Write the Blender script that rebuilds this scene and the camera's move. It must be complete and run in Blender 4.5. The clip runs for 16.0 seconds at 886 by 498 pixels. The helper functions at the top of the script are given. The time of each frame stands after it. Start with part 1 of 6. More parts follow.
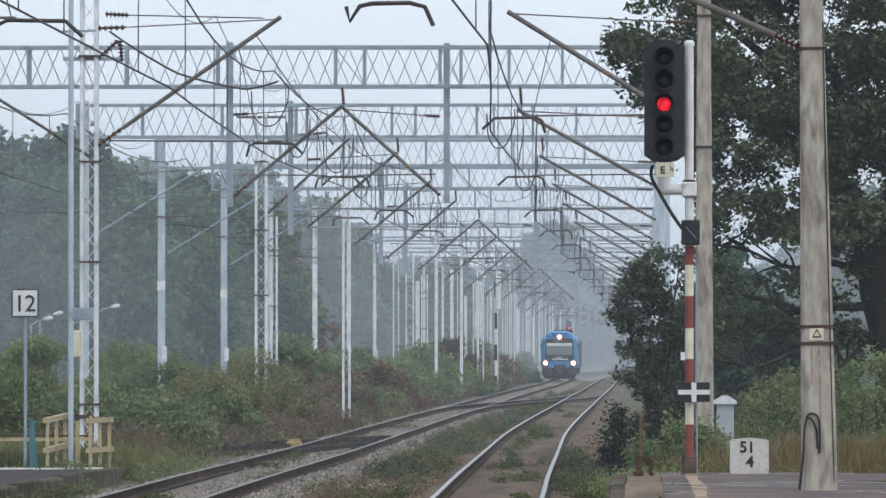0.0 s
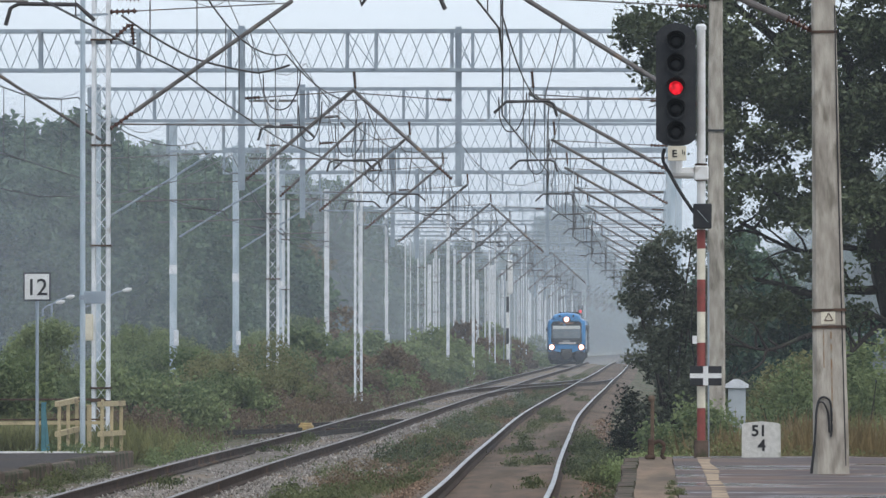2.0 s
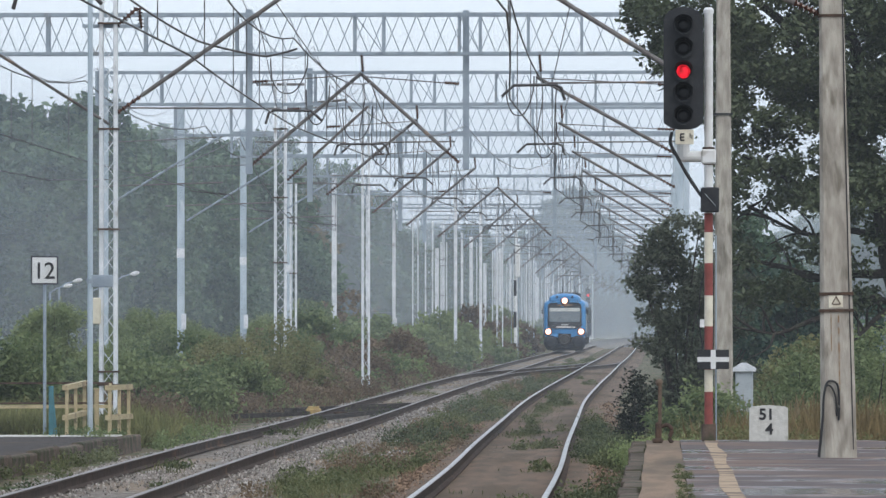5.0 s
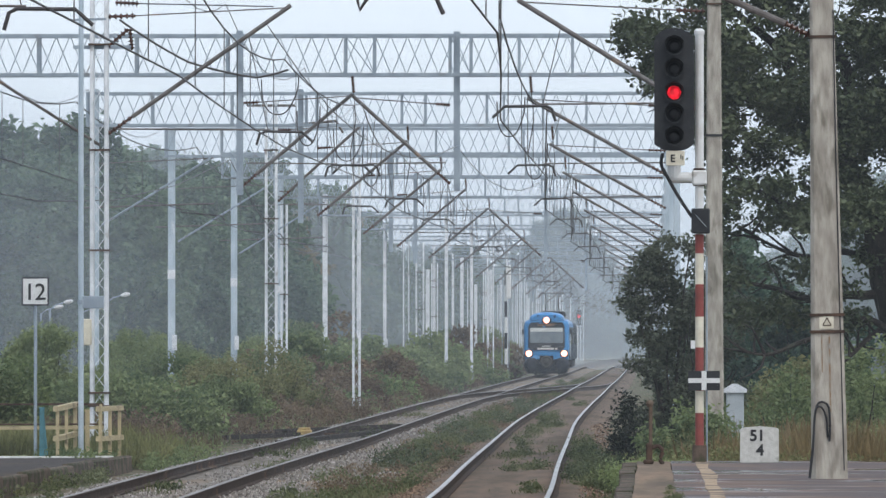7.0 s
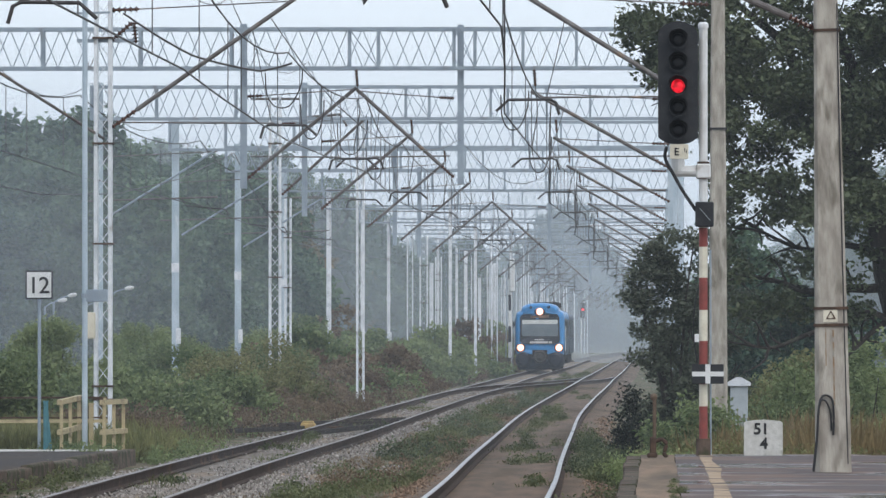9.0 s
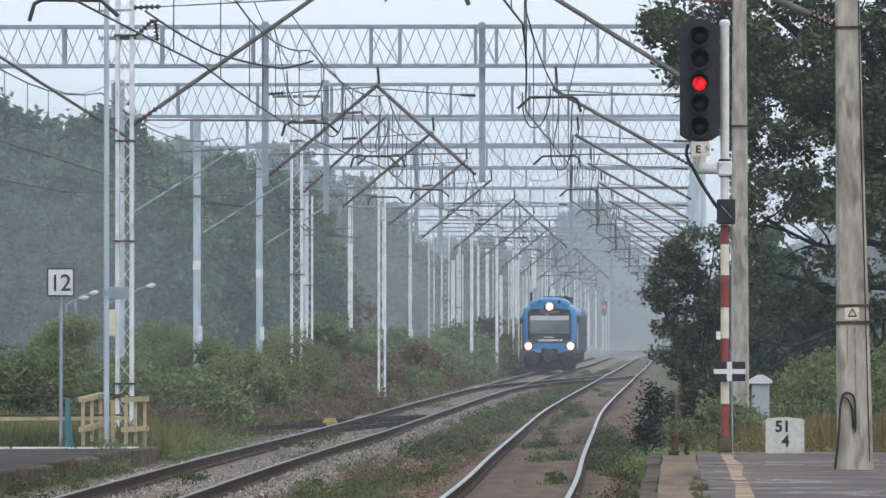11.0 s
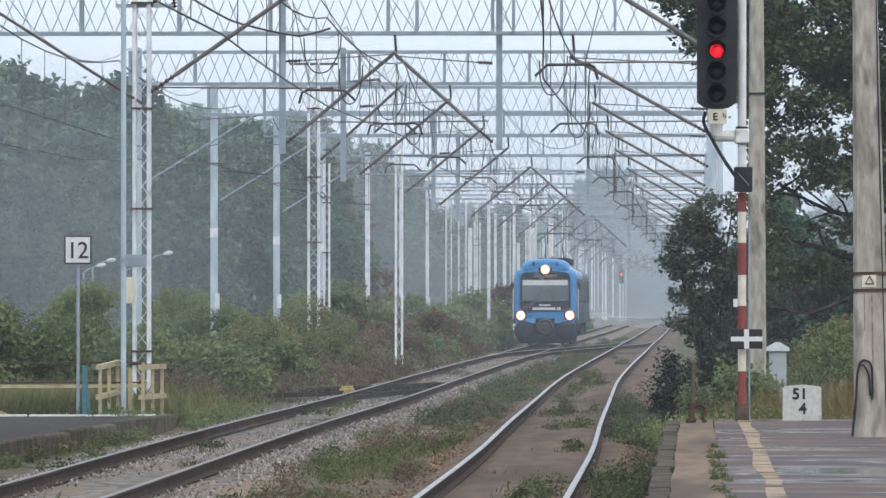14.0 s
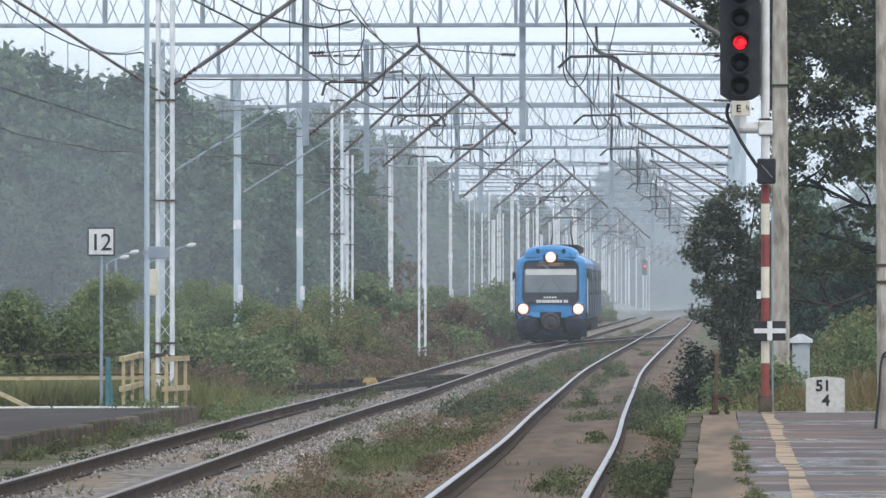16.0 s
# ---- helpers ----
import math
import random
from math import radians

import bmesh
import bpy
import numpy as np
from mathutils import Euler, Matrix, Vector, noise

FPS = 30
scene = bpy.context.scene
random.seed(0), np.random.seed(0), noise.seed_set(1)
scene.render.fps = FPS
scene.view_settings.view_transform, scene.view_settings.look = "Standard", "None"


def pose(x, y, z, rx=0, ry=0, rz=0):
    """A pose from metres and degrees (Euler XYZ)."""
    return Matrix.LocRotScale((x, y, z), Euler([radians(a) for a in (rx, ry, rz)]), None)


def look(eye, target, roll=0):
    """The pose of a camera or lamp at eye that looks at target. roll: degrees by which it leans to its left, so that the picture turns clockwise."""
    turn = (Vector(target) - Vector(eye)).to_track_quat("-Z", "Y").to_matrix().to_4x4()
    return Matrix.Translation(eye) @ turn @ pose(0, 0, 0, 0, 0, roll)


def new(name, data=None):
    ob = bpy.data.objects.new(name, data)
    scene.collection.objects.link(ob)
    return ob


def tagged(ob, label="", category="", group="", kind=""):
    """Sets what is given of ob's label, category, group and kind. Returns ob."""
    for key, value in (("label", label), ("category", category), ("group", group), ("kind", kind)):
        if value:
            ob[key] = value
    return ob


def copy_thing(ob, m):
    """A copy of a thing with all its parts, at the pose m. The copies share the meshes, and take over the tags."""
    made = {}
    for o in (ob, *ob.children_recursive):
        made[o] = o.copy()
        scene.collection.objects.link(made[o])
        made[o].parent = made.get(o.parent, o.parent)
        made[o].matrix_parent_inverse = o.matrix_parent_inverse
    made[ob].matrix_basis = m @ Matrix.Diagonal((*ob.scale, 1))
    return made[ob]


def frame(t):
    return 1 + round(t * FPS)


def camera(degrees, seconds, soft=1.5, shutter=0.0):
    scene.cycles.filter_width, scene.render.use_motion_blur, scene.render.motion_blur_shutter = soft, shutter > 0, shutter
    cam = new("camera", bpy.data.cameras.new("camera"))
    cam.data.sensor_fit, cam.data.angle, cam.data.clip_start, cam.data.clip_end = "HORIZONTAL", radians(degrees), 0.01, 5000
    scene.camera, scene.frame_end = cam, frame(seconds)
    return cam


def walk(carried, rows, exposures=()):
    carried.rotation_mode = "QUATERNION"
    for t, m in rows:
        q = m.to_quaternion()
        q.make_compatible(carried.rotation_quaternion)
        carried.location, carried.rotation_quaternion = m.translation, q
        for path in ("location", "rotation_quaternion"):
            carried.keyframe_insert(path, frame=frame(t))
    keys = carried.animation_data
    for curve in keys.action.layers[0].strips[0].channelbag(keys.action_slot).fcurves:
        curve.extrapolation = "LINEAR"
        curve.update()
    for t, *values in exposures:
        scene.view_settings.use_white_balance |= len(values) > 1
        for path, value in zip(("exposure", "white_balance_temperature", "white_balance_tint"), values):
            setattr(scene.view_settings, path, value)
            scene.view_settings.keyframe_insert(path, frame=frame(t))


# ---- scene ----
cam = camera(6.4, 16.0, soft=1.4)
EYE = (0.0, 0.0, 1.95)
PATH = [(0.0, 0.772, 1.2501), (0.5, 0.7594, 1.2501), (1.0, 0.6907, 1.2566), (1.5, 0.6409, 1.2666),
        (2.0, 0.6536, 1.3353), (2.5, 0.6597, 1.3916), (3.0, 0.6413, 1.4441), (3.2, 0.632, 1.457),
        (5.3, 0.5314, 1.373), (5.5, 0.5596, 1.3628), (6.0, 0.6567, 1.3505), (6.5, 0.7034, 1.3628),
        (7.0, 0.6881, 1.323), (7.5, 0.6781, 1.323), (8.0, 0.6535, 1.3545), (8.2, 0.652, 1.347),
        (10.5, 0.6128, 1.4377), (11.0, 0.6221, 1.5065), (11.5, 0.5721, 1.5563), (12.0, 0.5063, 1.5755),
        (12.5, 0.4658, 1.6043), (13.0, 0.4721, 1.6231), (13.5, 0.4346, 1.6043), (14.0, 0.3874, 1.6304),
        (14.5, 0.3345, 1.6731), (15.0, 0.3297, 1.7254), (15.5, 0.3654, 1.769), (16.0, 0.3283, 1.7982)]
walk(cam, [(t, pose(*EYE, 90 + up, 0, turn)) for t, up, turn in PATH], exposures=[(0.0, 0.03), (2.5, 0.06), (6.0, 0.14), (8.0, 0.08), (11.5, 0.13), (15.0, 0.27), (16.0, 0.31)])

# ---- world and sun: a pale overcast sky
world = bpy.data.worlds.new("overcast_sky")
scene.world = world
world.use_nodes = True
wn, wl = world.node_tree.nodes, world.node_tree.links
wn.clear()
sky = wn.new("ShaderNodeTexSky")
sky.sky_type, sky.sun_disc = "NISHITA", False
sky.sun_elevation, sky.sun_rotation = radians(48), radians(150)
sky.dust_density, sky.air_density = 3.0, 1.0
clear = wn.new("ShaderNodeBackground")
clear.inputs["Strength"].default_value = 0.05
cloud = wn.new("ShaderNodeBackground")
cloud.inputs["Color"].default_value = (0.735, 0.828, 0.957, 1)
cloud.inputs["Strength"].default_value = 0.93
both = wn.new("ShaderNodeAddShader")
wout = wn.new("ShaderNodeOutputWorld")
wl.new(sky.outputs[0], clear.inputs["Color"])
wl.new(clear.outputs[0], both.inputs[0])
wl.new(cloud.outputs[0], both.inputs[1])
wl.new(both.outputs[0], wout.inputs["Surface"])
sun = new("sun", bpy.data.lights.new("sun", "SUN"))
sun.data.energy, sun.data.angle, sun.data.color = 0.7, radians(18), (1.0, 0.96, 0.9)
sun.matrix_world = look((40, -70, 90), (0, 0, 0))


# ---- materials
def material(name, color, rough=0.8, metal=0.0, second=None, grain=8.0, stain=None, stain_size=1.2, stain_at=0.55,
             bump=0.3, bump_size=None, island=0.0, per_object=0.0, spec=0.5, streak=1.0, along=1.0):
    """Two scales of colour: grain between color and second, and stains in broad patches."""
    m = bpy.data.materials.new(name)
    m.use_nodes = True
    n, l = m.node_tree.nodes, m.node_tree.links
    b = n["Principled BSDF"]
    b.inputs["Roughness"].default_value, b.inputs["Metallic"].default_value = rough, metal
    b.inputs["Specular IOR Level"].default_value = spec
    tc = n.new("ShaderNodeTexCoord")
    mp = n.new("ShaderNodeMapping")
    mp.inputs["Scale"].default_value = (1, along, streak)
    l.new(tc.outputs["Object"], mp.inputs["Vector"])
    n1 = n.new("ShaderNodeTexNoise")
    n1.inputs["Scale"].default_value, n1.inputs["Detail"].default_value = grain, 6
    l.new(mp.outputs[0], n1.inputs["Vector"])
    second = second or tuple(c * 0.7 for c in color)
    mix = n.new("ShaderNodeMix")
    mix.data_type = "RGBA"
    mix.inputs["A"].default_value, mix.inputs["B"].default_value = (*color, 1), (*second, 1)
    ramp = n.new("ShaderNodeMapRange")
    ramp.inputs["From Min"].default_value, ramp.inputs["From Max"].default_value = 0.35, 0.65
    l.new(n1.outputs["Fac"], ramp.inputs["Value"])
    l.new(ramp.outputs[0], mix.inputs["Factor"])
    out = mix.outputs["Result"]
    if stain:
        n2 = n.new("ShaderNodeTexNoise")
        n2.inputs["Scale"].default_value, n2.inputs["Detail"].default_value = stain_size, 4
        l.new(mp.outputs[0], n2.inputs["Vector"])
        r2 = n.new("ShaderNodeMapRange")
        r2.inputs["From Min"].default_value, r2.inputs["From Max"].default_value = stain_at, stain_at + 0.12
        l.new(n2.outputs["Fac"], r2.inputs["Value"])
        m2 = n.new("ShaderNodeMix")
        m2.data_type = "RGBA"
        m2.inputs["B"].default_value = (*stain, 1)
        l.new(out, m2.inputs["A"])
        l.new(r2.outputs[0], m2.inputs["Factor"])
        out = m2.outputs["Result"]
    if island or per_object:
        if island:
            src = n.new("ShaderNodeNewGeometry").outputs["Random Per Island"]
        else:
            src = n.new("ShaderNodeObjectInfo").outputs["Random"]
        k = island or per_object
        r3 = n.new("ShaderNodeMapRange")
        r3.inputs["To Min"].default_value, r3.inputs["To Max"].default_value = 1 - k, 1 + k
        l.new(src, r3.inputs["Value"])
        hs = n.new("ShaderNodeHueSaturation")
        l.new(out, hs.inputs["Color"])
        l.new(r3.outputs[0], hs.inputs["Value"])
        out = hs.outputs["Color"]
    l.new(out, b.inputs["Base Color"])
    if bump:
        n3 = n.new("ShaderNodeTexNoise")
        n3.inputs["Scale"].default_value, n3.inputs["Detail"].default_value = bump_size or grain * 3, 4
        l.new(mp.outputs[0], n3.inputs["Vector"])
        bp = n.new("ShaderNodeBump")
        bp.inputs["Strength"].default_value, bp.inputs["Distance"].default_value = bump, 0.02
        l.new(n3.outputs["Fac"], bp.inputs["Height"])
        l.new(bp.outputs[0], b.inputs["Normal"])
    return m


def glow(name, color, power):
    m = bpy.data.materials.new(name)
    m.use_nodes = True
    b = m.node_tree.nodes["Principled BSDF"]
    b.inputs["Base Color"].default_value = (*color, 1)
    b.inputs["Emission Color"].default_value = (*color, 1)
    b.inputs["Emission Strength"].default_value = power
    return m


def leafy(name, dark, light, back=0.25, rough=0.6, spec=0.3):
    """Leaves: two greens by clump and leaf, a little light passing through."""
    m = bpy.data.materials.new(name)
    m.use_nodes = True
    n, l = m.node_tree.nodes, m.node_tree.links
    b = n["Principled BSDF"]
    b.inputs["Roughness"].default_value = rough
    b.inputs["Specular IOR Level"].default_value = spec
    geo = n.new("ShaderNodeNewGeometry")
    tc = n.new("ShaderNodeTexCoord")
    n1 = n.new("ShaderNodeTexNoise")
    n1.inputs["Scale"].default_value = 0.45
    l.new(tc.outputs["Object"], n1.inputs["Vector"])
    add = n.new("ShaderNodeMath")
    add.operation = "MULTIPLY_ADD"
    add.inputs[1].default_value, add.inputs[2].default_value = 0.55, -0.05
    l.new(geo.outputs["Random Per Island"], add.inputs[0])
    add2 = n.new("ShaderNodeMath")
    l.new(add.outputs[0], add2.inputs[0])
    r = n.new("ShaderNodeMapRange")
    r.inputs["From Min"].default_value, r.inputs["From Max"].default_value = 0.35, 0.7
    r.inputs["To Max"].default_value = 0.6
    l.new(n1.outputs["Fac"], r.inputs["Value"])
    l.new(r.outputs[0], add2.inputs[1])
    own = n.new("ShaderNodeObjectInfo")
    add3 = n.new("ShaderNodeMath")
    add3.operation = "MULTIPLY_ADD"
    add3.inputs[1].default_value = 0.5
    shift = n.new("ShaderNodeMath")
    shift.inputs[1].default_value = -0.22
    l.new(add2.outputs[0], shift.inputs[0])
    l.new(own.outputs["Random"], add3.inputs[0])
    l.new(shift.outputs[0], add3.inputs[2])
    add2 = add3
    mix = n.new("ShaderNodeMix")
    mix.clamp_factor = True
    mix.data_type = "RGBA"
    mix.inputs["A"].default_value, mix.inputs["B"].default_value = (*dark, 1), (*light, 1)
    l.new(add2.outputs[0], mix.inputs["Factor"])
    l.new(mix.outputs["Result"], b.inputs["Base Color"])
    tr = n.new("ShaderNodeBsdfTranslucent")
    l.new(mix.outputs["Result"], tr.inputs["Color"])
    ms = n.new("ShaderNodeMixShader")
    ms.inputs[0].default_value = back
    l.new(b.outputs[0], ms.inputs[1])
    l.new(tr.outputs[0], ms.inputs[2])
    l.new(ms.outputs[0], n["Material Output"].inputs["Surface"])
    return m


GALV = material("galvanised_steel", (0.34, 0.40, 0.45), 0.6, 0.15, (0.25, 0.30, 0.35), 3, (0.22, 0.20, 0.18), 1.5, 0.62)
GALV_WHITE = material("pale_painted_steel", (0.80, 0.82, 0.84), 0.6, 0.0, (0.60, 0.63, 0.66), 4, (0.26, 0.2, 0.16), 2.0, 0.64)
POST = material("pale_galvanised_post", (0.52, 0.60, 0.66), 0.6, 0.1, (0.38, 0.46, 0.52), 3, (0.72, 0.75, 0.77), 2.2, 0.6, streak=0.4)
TUBE = material("weathered_tube", (0.165, 0.152, 0.145), 0.7, 0.1, (0.10, 0.085, 0.078), 5, (0.3, 0.2, 0.13), 2.5, 0.6)
WIRE = material("catenary_wire", (0.09, 0.085, 0.085), 0.6, 0.4, bump=0)
INSULATOR = material("brown_glazed_porcelain", (0.10, 0.045, 0.03), 0.25, bump=0)
CONCRETE = material("old_concrete", (0.47, 0.435, 0.37), 0.9, 0, (0.28, 0.25, 0.21), 9, (0.19, 0.17, 0.135), 5.0, 0.55, 0.8, streak=0.3)
CONCRETE_PALE = material("pale_concrete", (0.62, 0.61, 0.57), 0.9, 0, (0.5, 0.49, 0.45), 14, (0.33, 0.32, 0.27), 5, 0.62, 0.5)
RAIL_SIDE = material("rusty_rail_web", (0.082, 0.060, 0.048), 0.9, 0.0, (0.048, 0.037, 0.032), 6, (0.12, 0.075, 0.048), 1.2, 0.6, spec=0.1)
RAIL_TOP = material("polished_rail_head", (0.52, 0.49, 0.46), 0.36, 0.9, (0.34, 0.30, 0.27), 2.5, bump=0.05)
RAIL_DULL = material("dull_rail_head", (0.26, 0.235, 0.22), 0.5, 0.6, (0.18, 0.15, 0.13), 3, bump=0.1)
TIMBER = material("tarred_timber", (0.055, 0.046, 0.04), 0.9, 0, (0.035, 0.03, 0.026), 7, (0.09, 0.075, 0.06), 2, 0.6, spec=0.1)
SLEEPER = material("dirty_concrete_sleeper", (0.26, 0.235, 0.20), 0.95, 0, (0.17, 0.15, 0.13), 6, per_object=0.25)
BLACK = material("matt_black_enamel", (0.022, 0.024, 0.028), 0.62, 0, (0.035, 0.037, 0.04), 5, (0.06, 0.06, 0.06), 6, 0.66, 0.15, spec=0.25)
LENS_DARK = material("dark_lens", (0.014, 0.015, 0.018), 0.45, bump=0, spec=0.3)
WHITE = material("white_paint", (0.74, 0.75, 0.74), 0.5, 0, (0.64, 0.64, 0.62), 8, (0.4, 0.37, 0.33), 4, 0.66, 0.1)
CREAM = material("cream_paint", (0.72, 0.68, 0.55), 0.55, 0, (0.62, 0.57, 0.45), 7, (0.45, 0.38, 0.28), 5, 0.63, 0.15)
RED = material("faded_red_paint", (0.28, 0.06, 0.05), 0.6, 0, (0.20, 0.05, 0.04), 7, (0.38, 0.16, 0.12), 5, 0.62, 0.15)
RUST = material("rust", (0.10, 0.062, 0.043), 0.9, 0.0, (0.058, 0.041, 0.032), 9, bump=0.6, spec=0.2)
TAN_RUST = material("tan_rust", (0.17, 0.125, 0.09), 0.9, 0, (0.10, 0.072, 0.052), 9, (0.09, 0.06, 0.045), 5, 0.55, 0.5, spec=0.2)
YELLOW = material("faded_yellow_board", (0.52, 0.43, 0.25), 0.8, 0, (0.42, 0.34, 0.20), 6, (0.26, 0.21, 0.13), 3, 0.56, 0.3)
TEAL = material("teal_paint", (0.06, 0.20, 0.23), 0.55, 0, (0.045, 0.14, 0.16), 6, (0.3, 0.36, 0.36), 5, 0.64)
ORANGE = material("yellow_enamel", (0.44, 0.31, 0.11), 0.7, 0, (0.32, 0.22, 0.09), 6)
GREY_BOX = material("grey_polyester", (0.42, 0.46, 0.48), 0.6, 0, (0.35, 0.39, 0.41), 5, (0.25, 0.26, 0.25), 4, 0.64)
LETTER = material("black_lettering", (0.02, 0.02, 0.022), 0.7, bump=0)
CABLE = material("black_cable", (0.018, 0.018, 0.02), 0.6, bump=0)
BARK = material("oak_bark", (0.050, 0.042, 0.034), 0.95, 0, (0.026, 0.022, 0.019), 9, (0.075, 0.08, 0.06), 2, 0.58, 0.9, streak=0.2)
RED_LAMP = glow("lit_red_lens", (1.0, 0.012, 0.03), 1.3)
rn, rl = RED_LAMP.node_tree.nodes, RED_LAMP.node_tree.links
facets, bright = rn.new("ShaderNodeTexNoise"), rn.new("ShaderNodeMapRange")
facets.inputs["Scale"].default_value = 16
bright.inputs["From Min"].default_value, bright.inputs["From Max"].default_value = 0.38, 0.66
bright.inputs["To Min"].default_value, bright.inputs["To Max"].default_value = 0.12, 1.25
rl.new(rn.new("ShaderNodeTexCoord").outputs["Object"], facets.inputs["Vector"])
rl.new(facets.outputs["Fac"], bright.inputs["Value"])
rl.new(bright.outputs[0], rn["Principled BSDF"].inputs["Emission Strength"])
HEADLAMP = glow("lit_headlamp", (1.0, 0.93, 0.84), 16.0)
# Emissive ring round each headlamp; imitates the warm glare of the lamp.
HALO = glow("lamp_glass", (1.0, 0.42, 0.27), 1.3)
LEAF_OAK = leafy("oak_leaves", (0.018, 0.031, 0.016), (0.12, 0.145, 0.072), 0.2, 0.5, 0.4)
LEAF_BUSH = leafy("shrub_leaves", (0.085, 0.125, 0.055), (0.30, 0.35, 0.15), 0.38)
LEAF_FAR = leafy("wood_leaves", (0.028, 0.066, 0.045), (0.15, 0.22, 0.12), 0.3)
LEAF_BROWN = leafy("withered_weeds", (0.085, 0.06, 0.04), (0.235, 0.17, 0.105), 0.25)
LEAF_TURN = leafy("browning_leaves", (0.10, 0.10, 0.06), (0.27, 0.22, 0.13), 0.3)
LEAF_YELLOW = leafy("turning_leaves", (0.10, 0.115, 0.05), (0.31, 0.29, 0.13), 0.35)
LEAF_DULL = leafy("dull_leaves", (0.05, 0.06, 0.04), (0.22, 0.24, 0.16), 0.34)
LEAF_DARK = leafy("dark_shrub_leaves", (0.012, 0.016, 0.011), (0.035, 0.042, 0.024), 0.1)
GRASS = leafy("grass_blades", (0.06, 0.075, 0.032), (0.19, 0.19, 0.09), 0.3)
LEAF_HERB = leafy("weed_leaves", (0.05, 0.07, 0.032), (0.185, 0.195, 0.09), 0.3)
GRASS_LUSH = leafy("lush_grass_blades", (0.10, 0.115, 0.045), (0.30, 0.29, 0.12), 0.35)
GRASS_DRY = leafy("dry_grass_blades", (0.13, 0.10, 0.05), (0.30, 0.22, 0.11), 0.3)


# ---- mesh building
class Geo:
    """Collects faces of one mesh."""

    def __init__(self):
        self.v, self.f, self.smooth = [], [], False

    def add(self, verts, faces):
        k = len(self.v)
        self.v += [tuple(p) for p in verts]
        self.f += [tuple(i + k for i in f) for f in faces]
        return self

    def box(self, c, s, m=None, taper=1.0, bev=0.0):
        x, y, z = s[0] / 2, s[1] / 2, s[2] / 2
        if bev:
            def ring(zz, k, inset):
                a, b = x * k - inset, y * k - inset
                d = bev
                return [(-a + d, -b, zz), (a - d, -b, zz), (a, -b + d, zz), (a, b - d, zz), (a - d, b, zz), (-a + d, b, zz), (-a, b - d, zz), (-a, -b + d, zz)]
            p = ring(-z, 1, bev * 0.7) + ring(-z + bev, 1, 0) + ring(z - bev, taper, 0) + ring(z, taper, bev * 0.7)
            f = [tuple(range(7, -1, -1)), tuple(range(24, 32))]
            for r in range(3):
                f += [(r * 8 + i, r * 8 + (i + 1) % 8, r * 8 + 8 + (i + 1) % 8, r * 8 + 8 + i) for i in range(8)]
        else:
            p = [(sx * x * k, sy * y * k, sz) for sz, k in ((-z, 1), (z, taper)) for sy in (-1, 1) for sx in (-1, 1)]
            f = [(0, 2, 3, 1), (4, 5, 7, 6), (0, 1, 5, 4), (2, 6, 7, 3), (0, 4, 6, 2), (1, 3, 7, 5)]
        c = Vector(c)
        p = [(m @ Vector(q) if m else Vector(q)) + c for q in p]
        return self.add(p, f)

    def beam(self, a, b, w, h=None):
        a, b = Vector(a), Vector(b)
        d = b - a
        q = d.to_track_quat("Z", "Y").to_matrix()
        return self.box((a + b) / 2, (w, h or w, d.length), q)

    def tube(self, a, b, r, r2=None, n=8, caps=True):
        a, b = Vector(a), Vector(b)
        q = (b - a).to_track_quat("Z", "Y").to_matrix()
        r2 = r if r2 is None else r2
        ring = [Vector((math.cos(2 * math.pi * i / n), math.sin(2 * math.pi * i / n), 0)) for i in range(n)]
        p = [a + q @ (c * r) for c in ring] + [b + q @ (c * r2) for c in ring]
        f = [(i, (i + 1) % n, n + (i + 1) % n, n + i) for i in range(n)]
        if caps:
            f += [tuple(range(n - 1, -1, -1)), tuple(range(n, 2 * n))]
        return self.add(p, f)

    def pipe(self, pts, r, n=6, r_end=None):
        """A bent tube along points."""
        pts = [Vector(p) for p in pts]
        k, rings, f = len(pts), [], []
        for i, p in enumerate(pts):
            d = (pts[min(i + 1, k - 1)] - pts[max(i - 1, 0)])
            q = d.to_track_quat("Z", "Y").to_matrix()
            rr = r if r_end is None else r + (r_end - r) * i / (k - 1)
            rings += [p + q @ Vector((math.cos(2 * math.pi * j / n) * rr, math.sin(2 * math.pi * j / n) * rr, 0)) for j in range(n)]
        for i in range(k - 1):
            f += [(i * n + j, i * n + (j + 1) % n, i * n + n + (j + 1) % n, i * n + n + j) for j in range(n)]
        f += [tuple(range(n - 1, -1, -1)), tuple(range((k - 1) * n, k * n))]
        return self.add(rings, f)

    def bent(self, pts, r, n=6, steps=5):
        """A smoothly curved tube through the points."""
        p = [Vector(q) for q in pts]
        p = [p[0] * 2 - p[1]] + p + [p[-1] * 2 - p[-2]]
        out = []
        for i in range(1, len(p) - 2):
            for k in range(steps):
                t = k / steps
                a, b, c, d = p[i - 1], p[i], p[i + 1], p[i + 2]
                out.append(0.5 * (2 * b + (c - a) * t + (2 * a - 5 * b + 4 * c - d) * t * t + (3 * b - a - 3 * c + d) * t ** 3))
        out.append(p[-2])
        return self.pipe(out, r, n)

    def prism(self, outline, y0, y1, origin=(0, 0, 0)):
        """An outline in x and z, pulled along y."""
        o, n = Vector(origin), len(outline)
        p = [o + Vector((x, y0, z)) for x, z in outline] + [o + Vector((x, y1, z)) for x, z in outline]
        f = [(i, (i + 1) % n, n + (i + 1) % n, n + i) for i in range(n)] + [tuple(range(n - 1, -1, -1)), tuple(range(n, 2 * n))]
        return self.add(p, f)

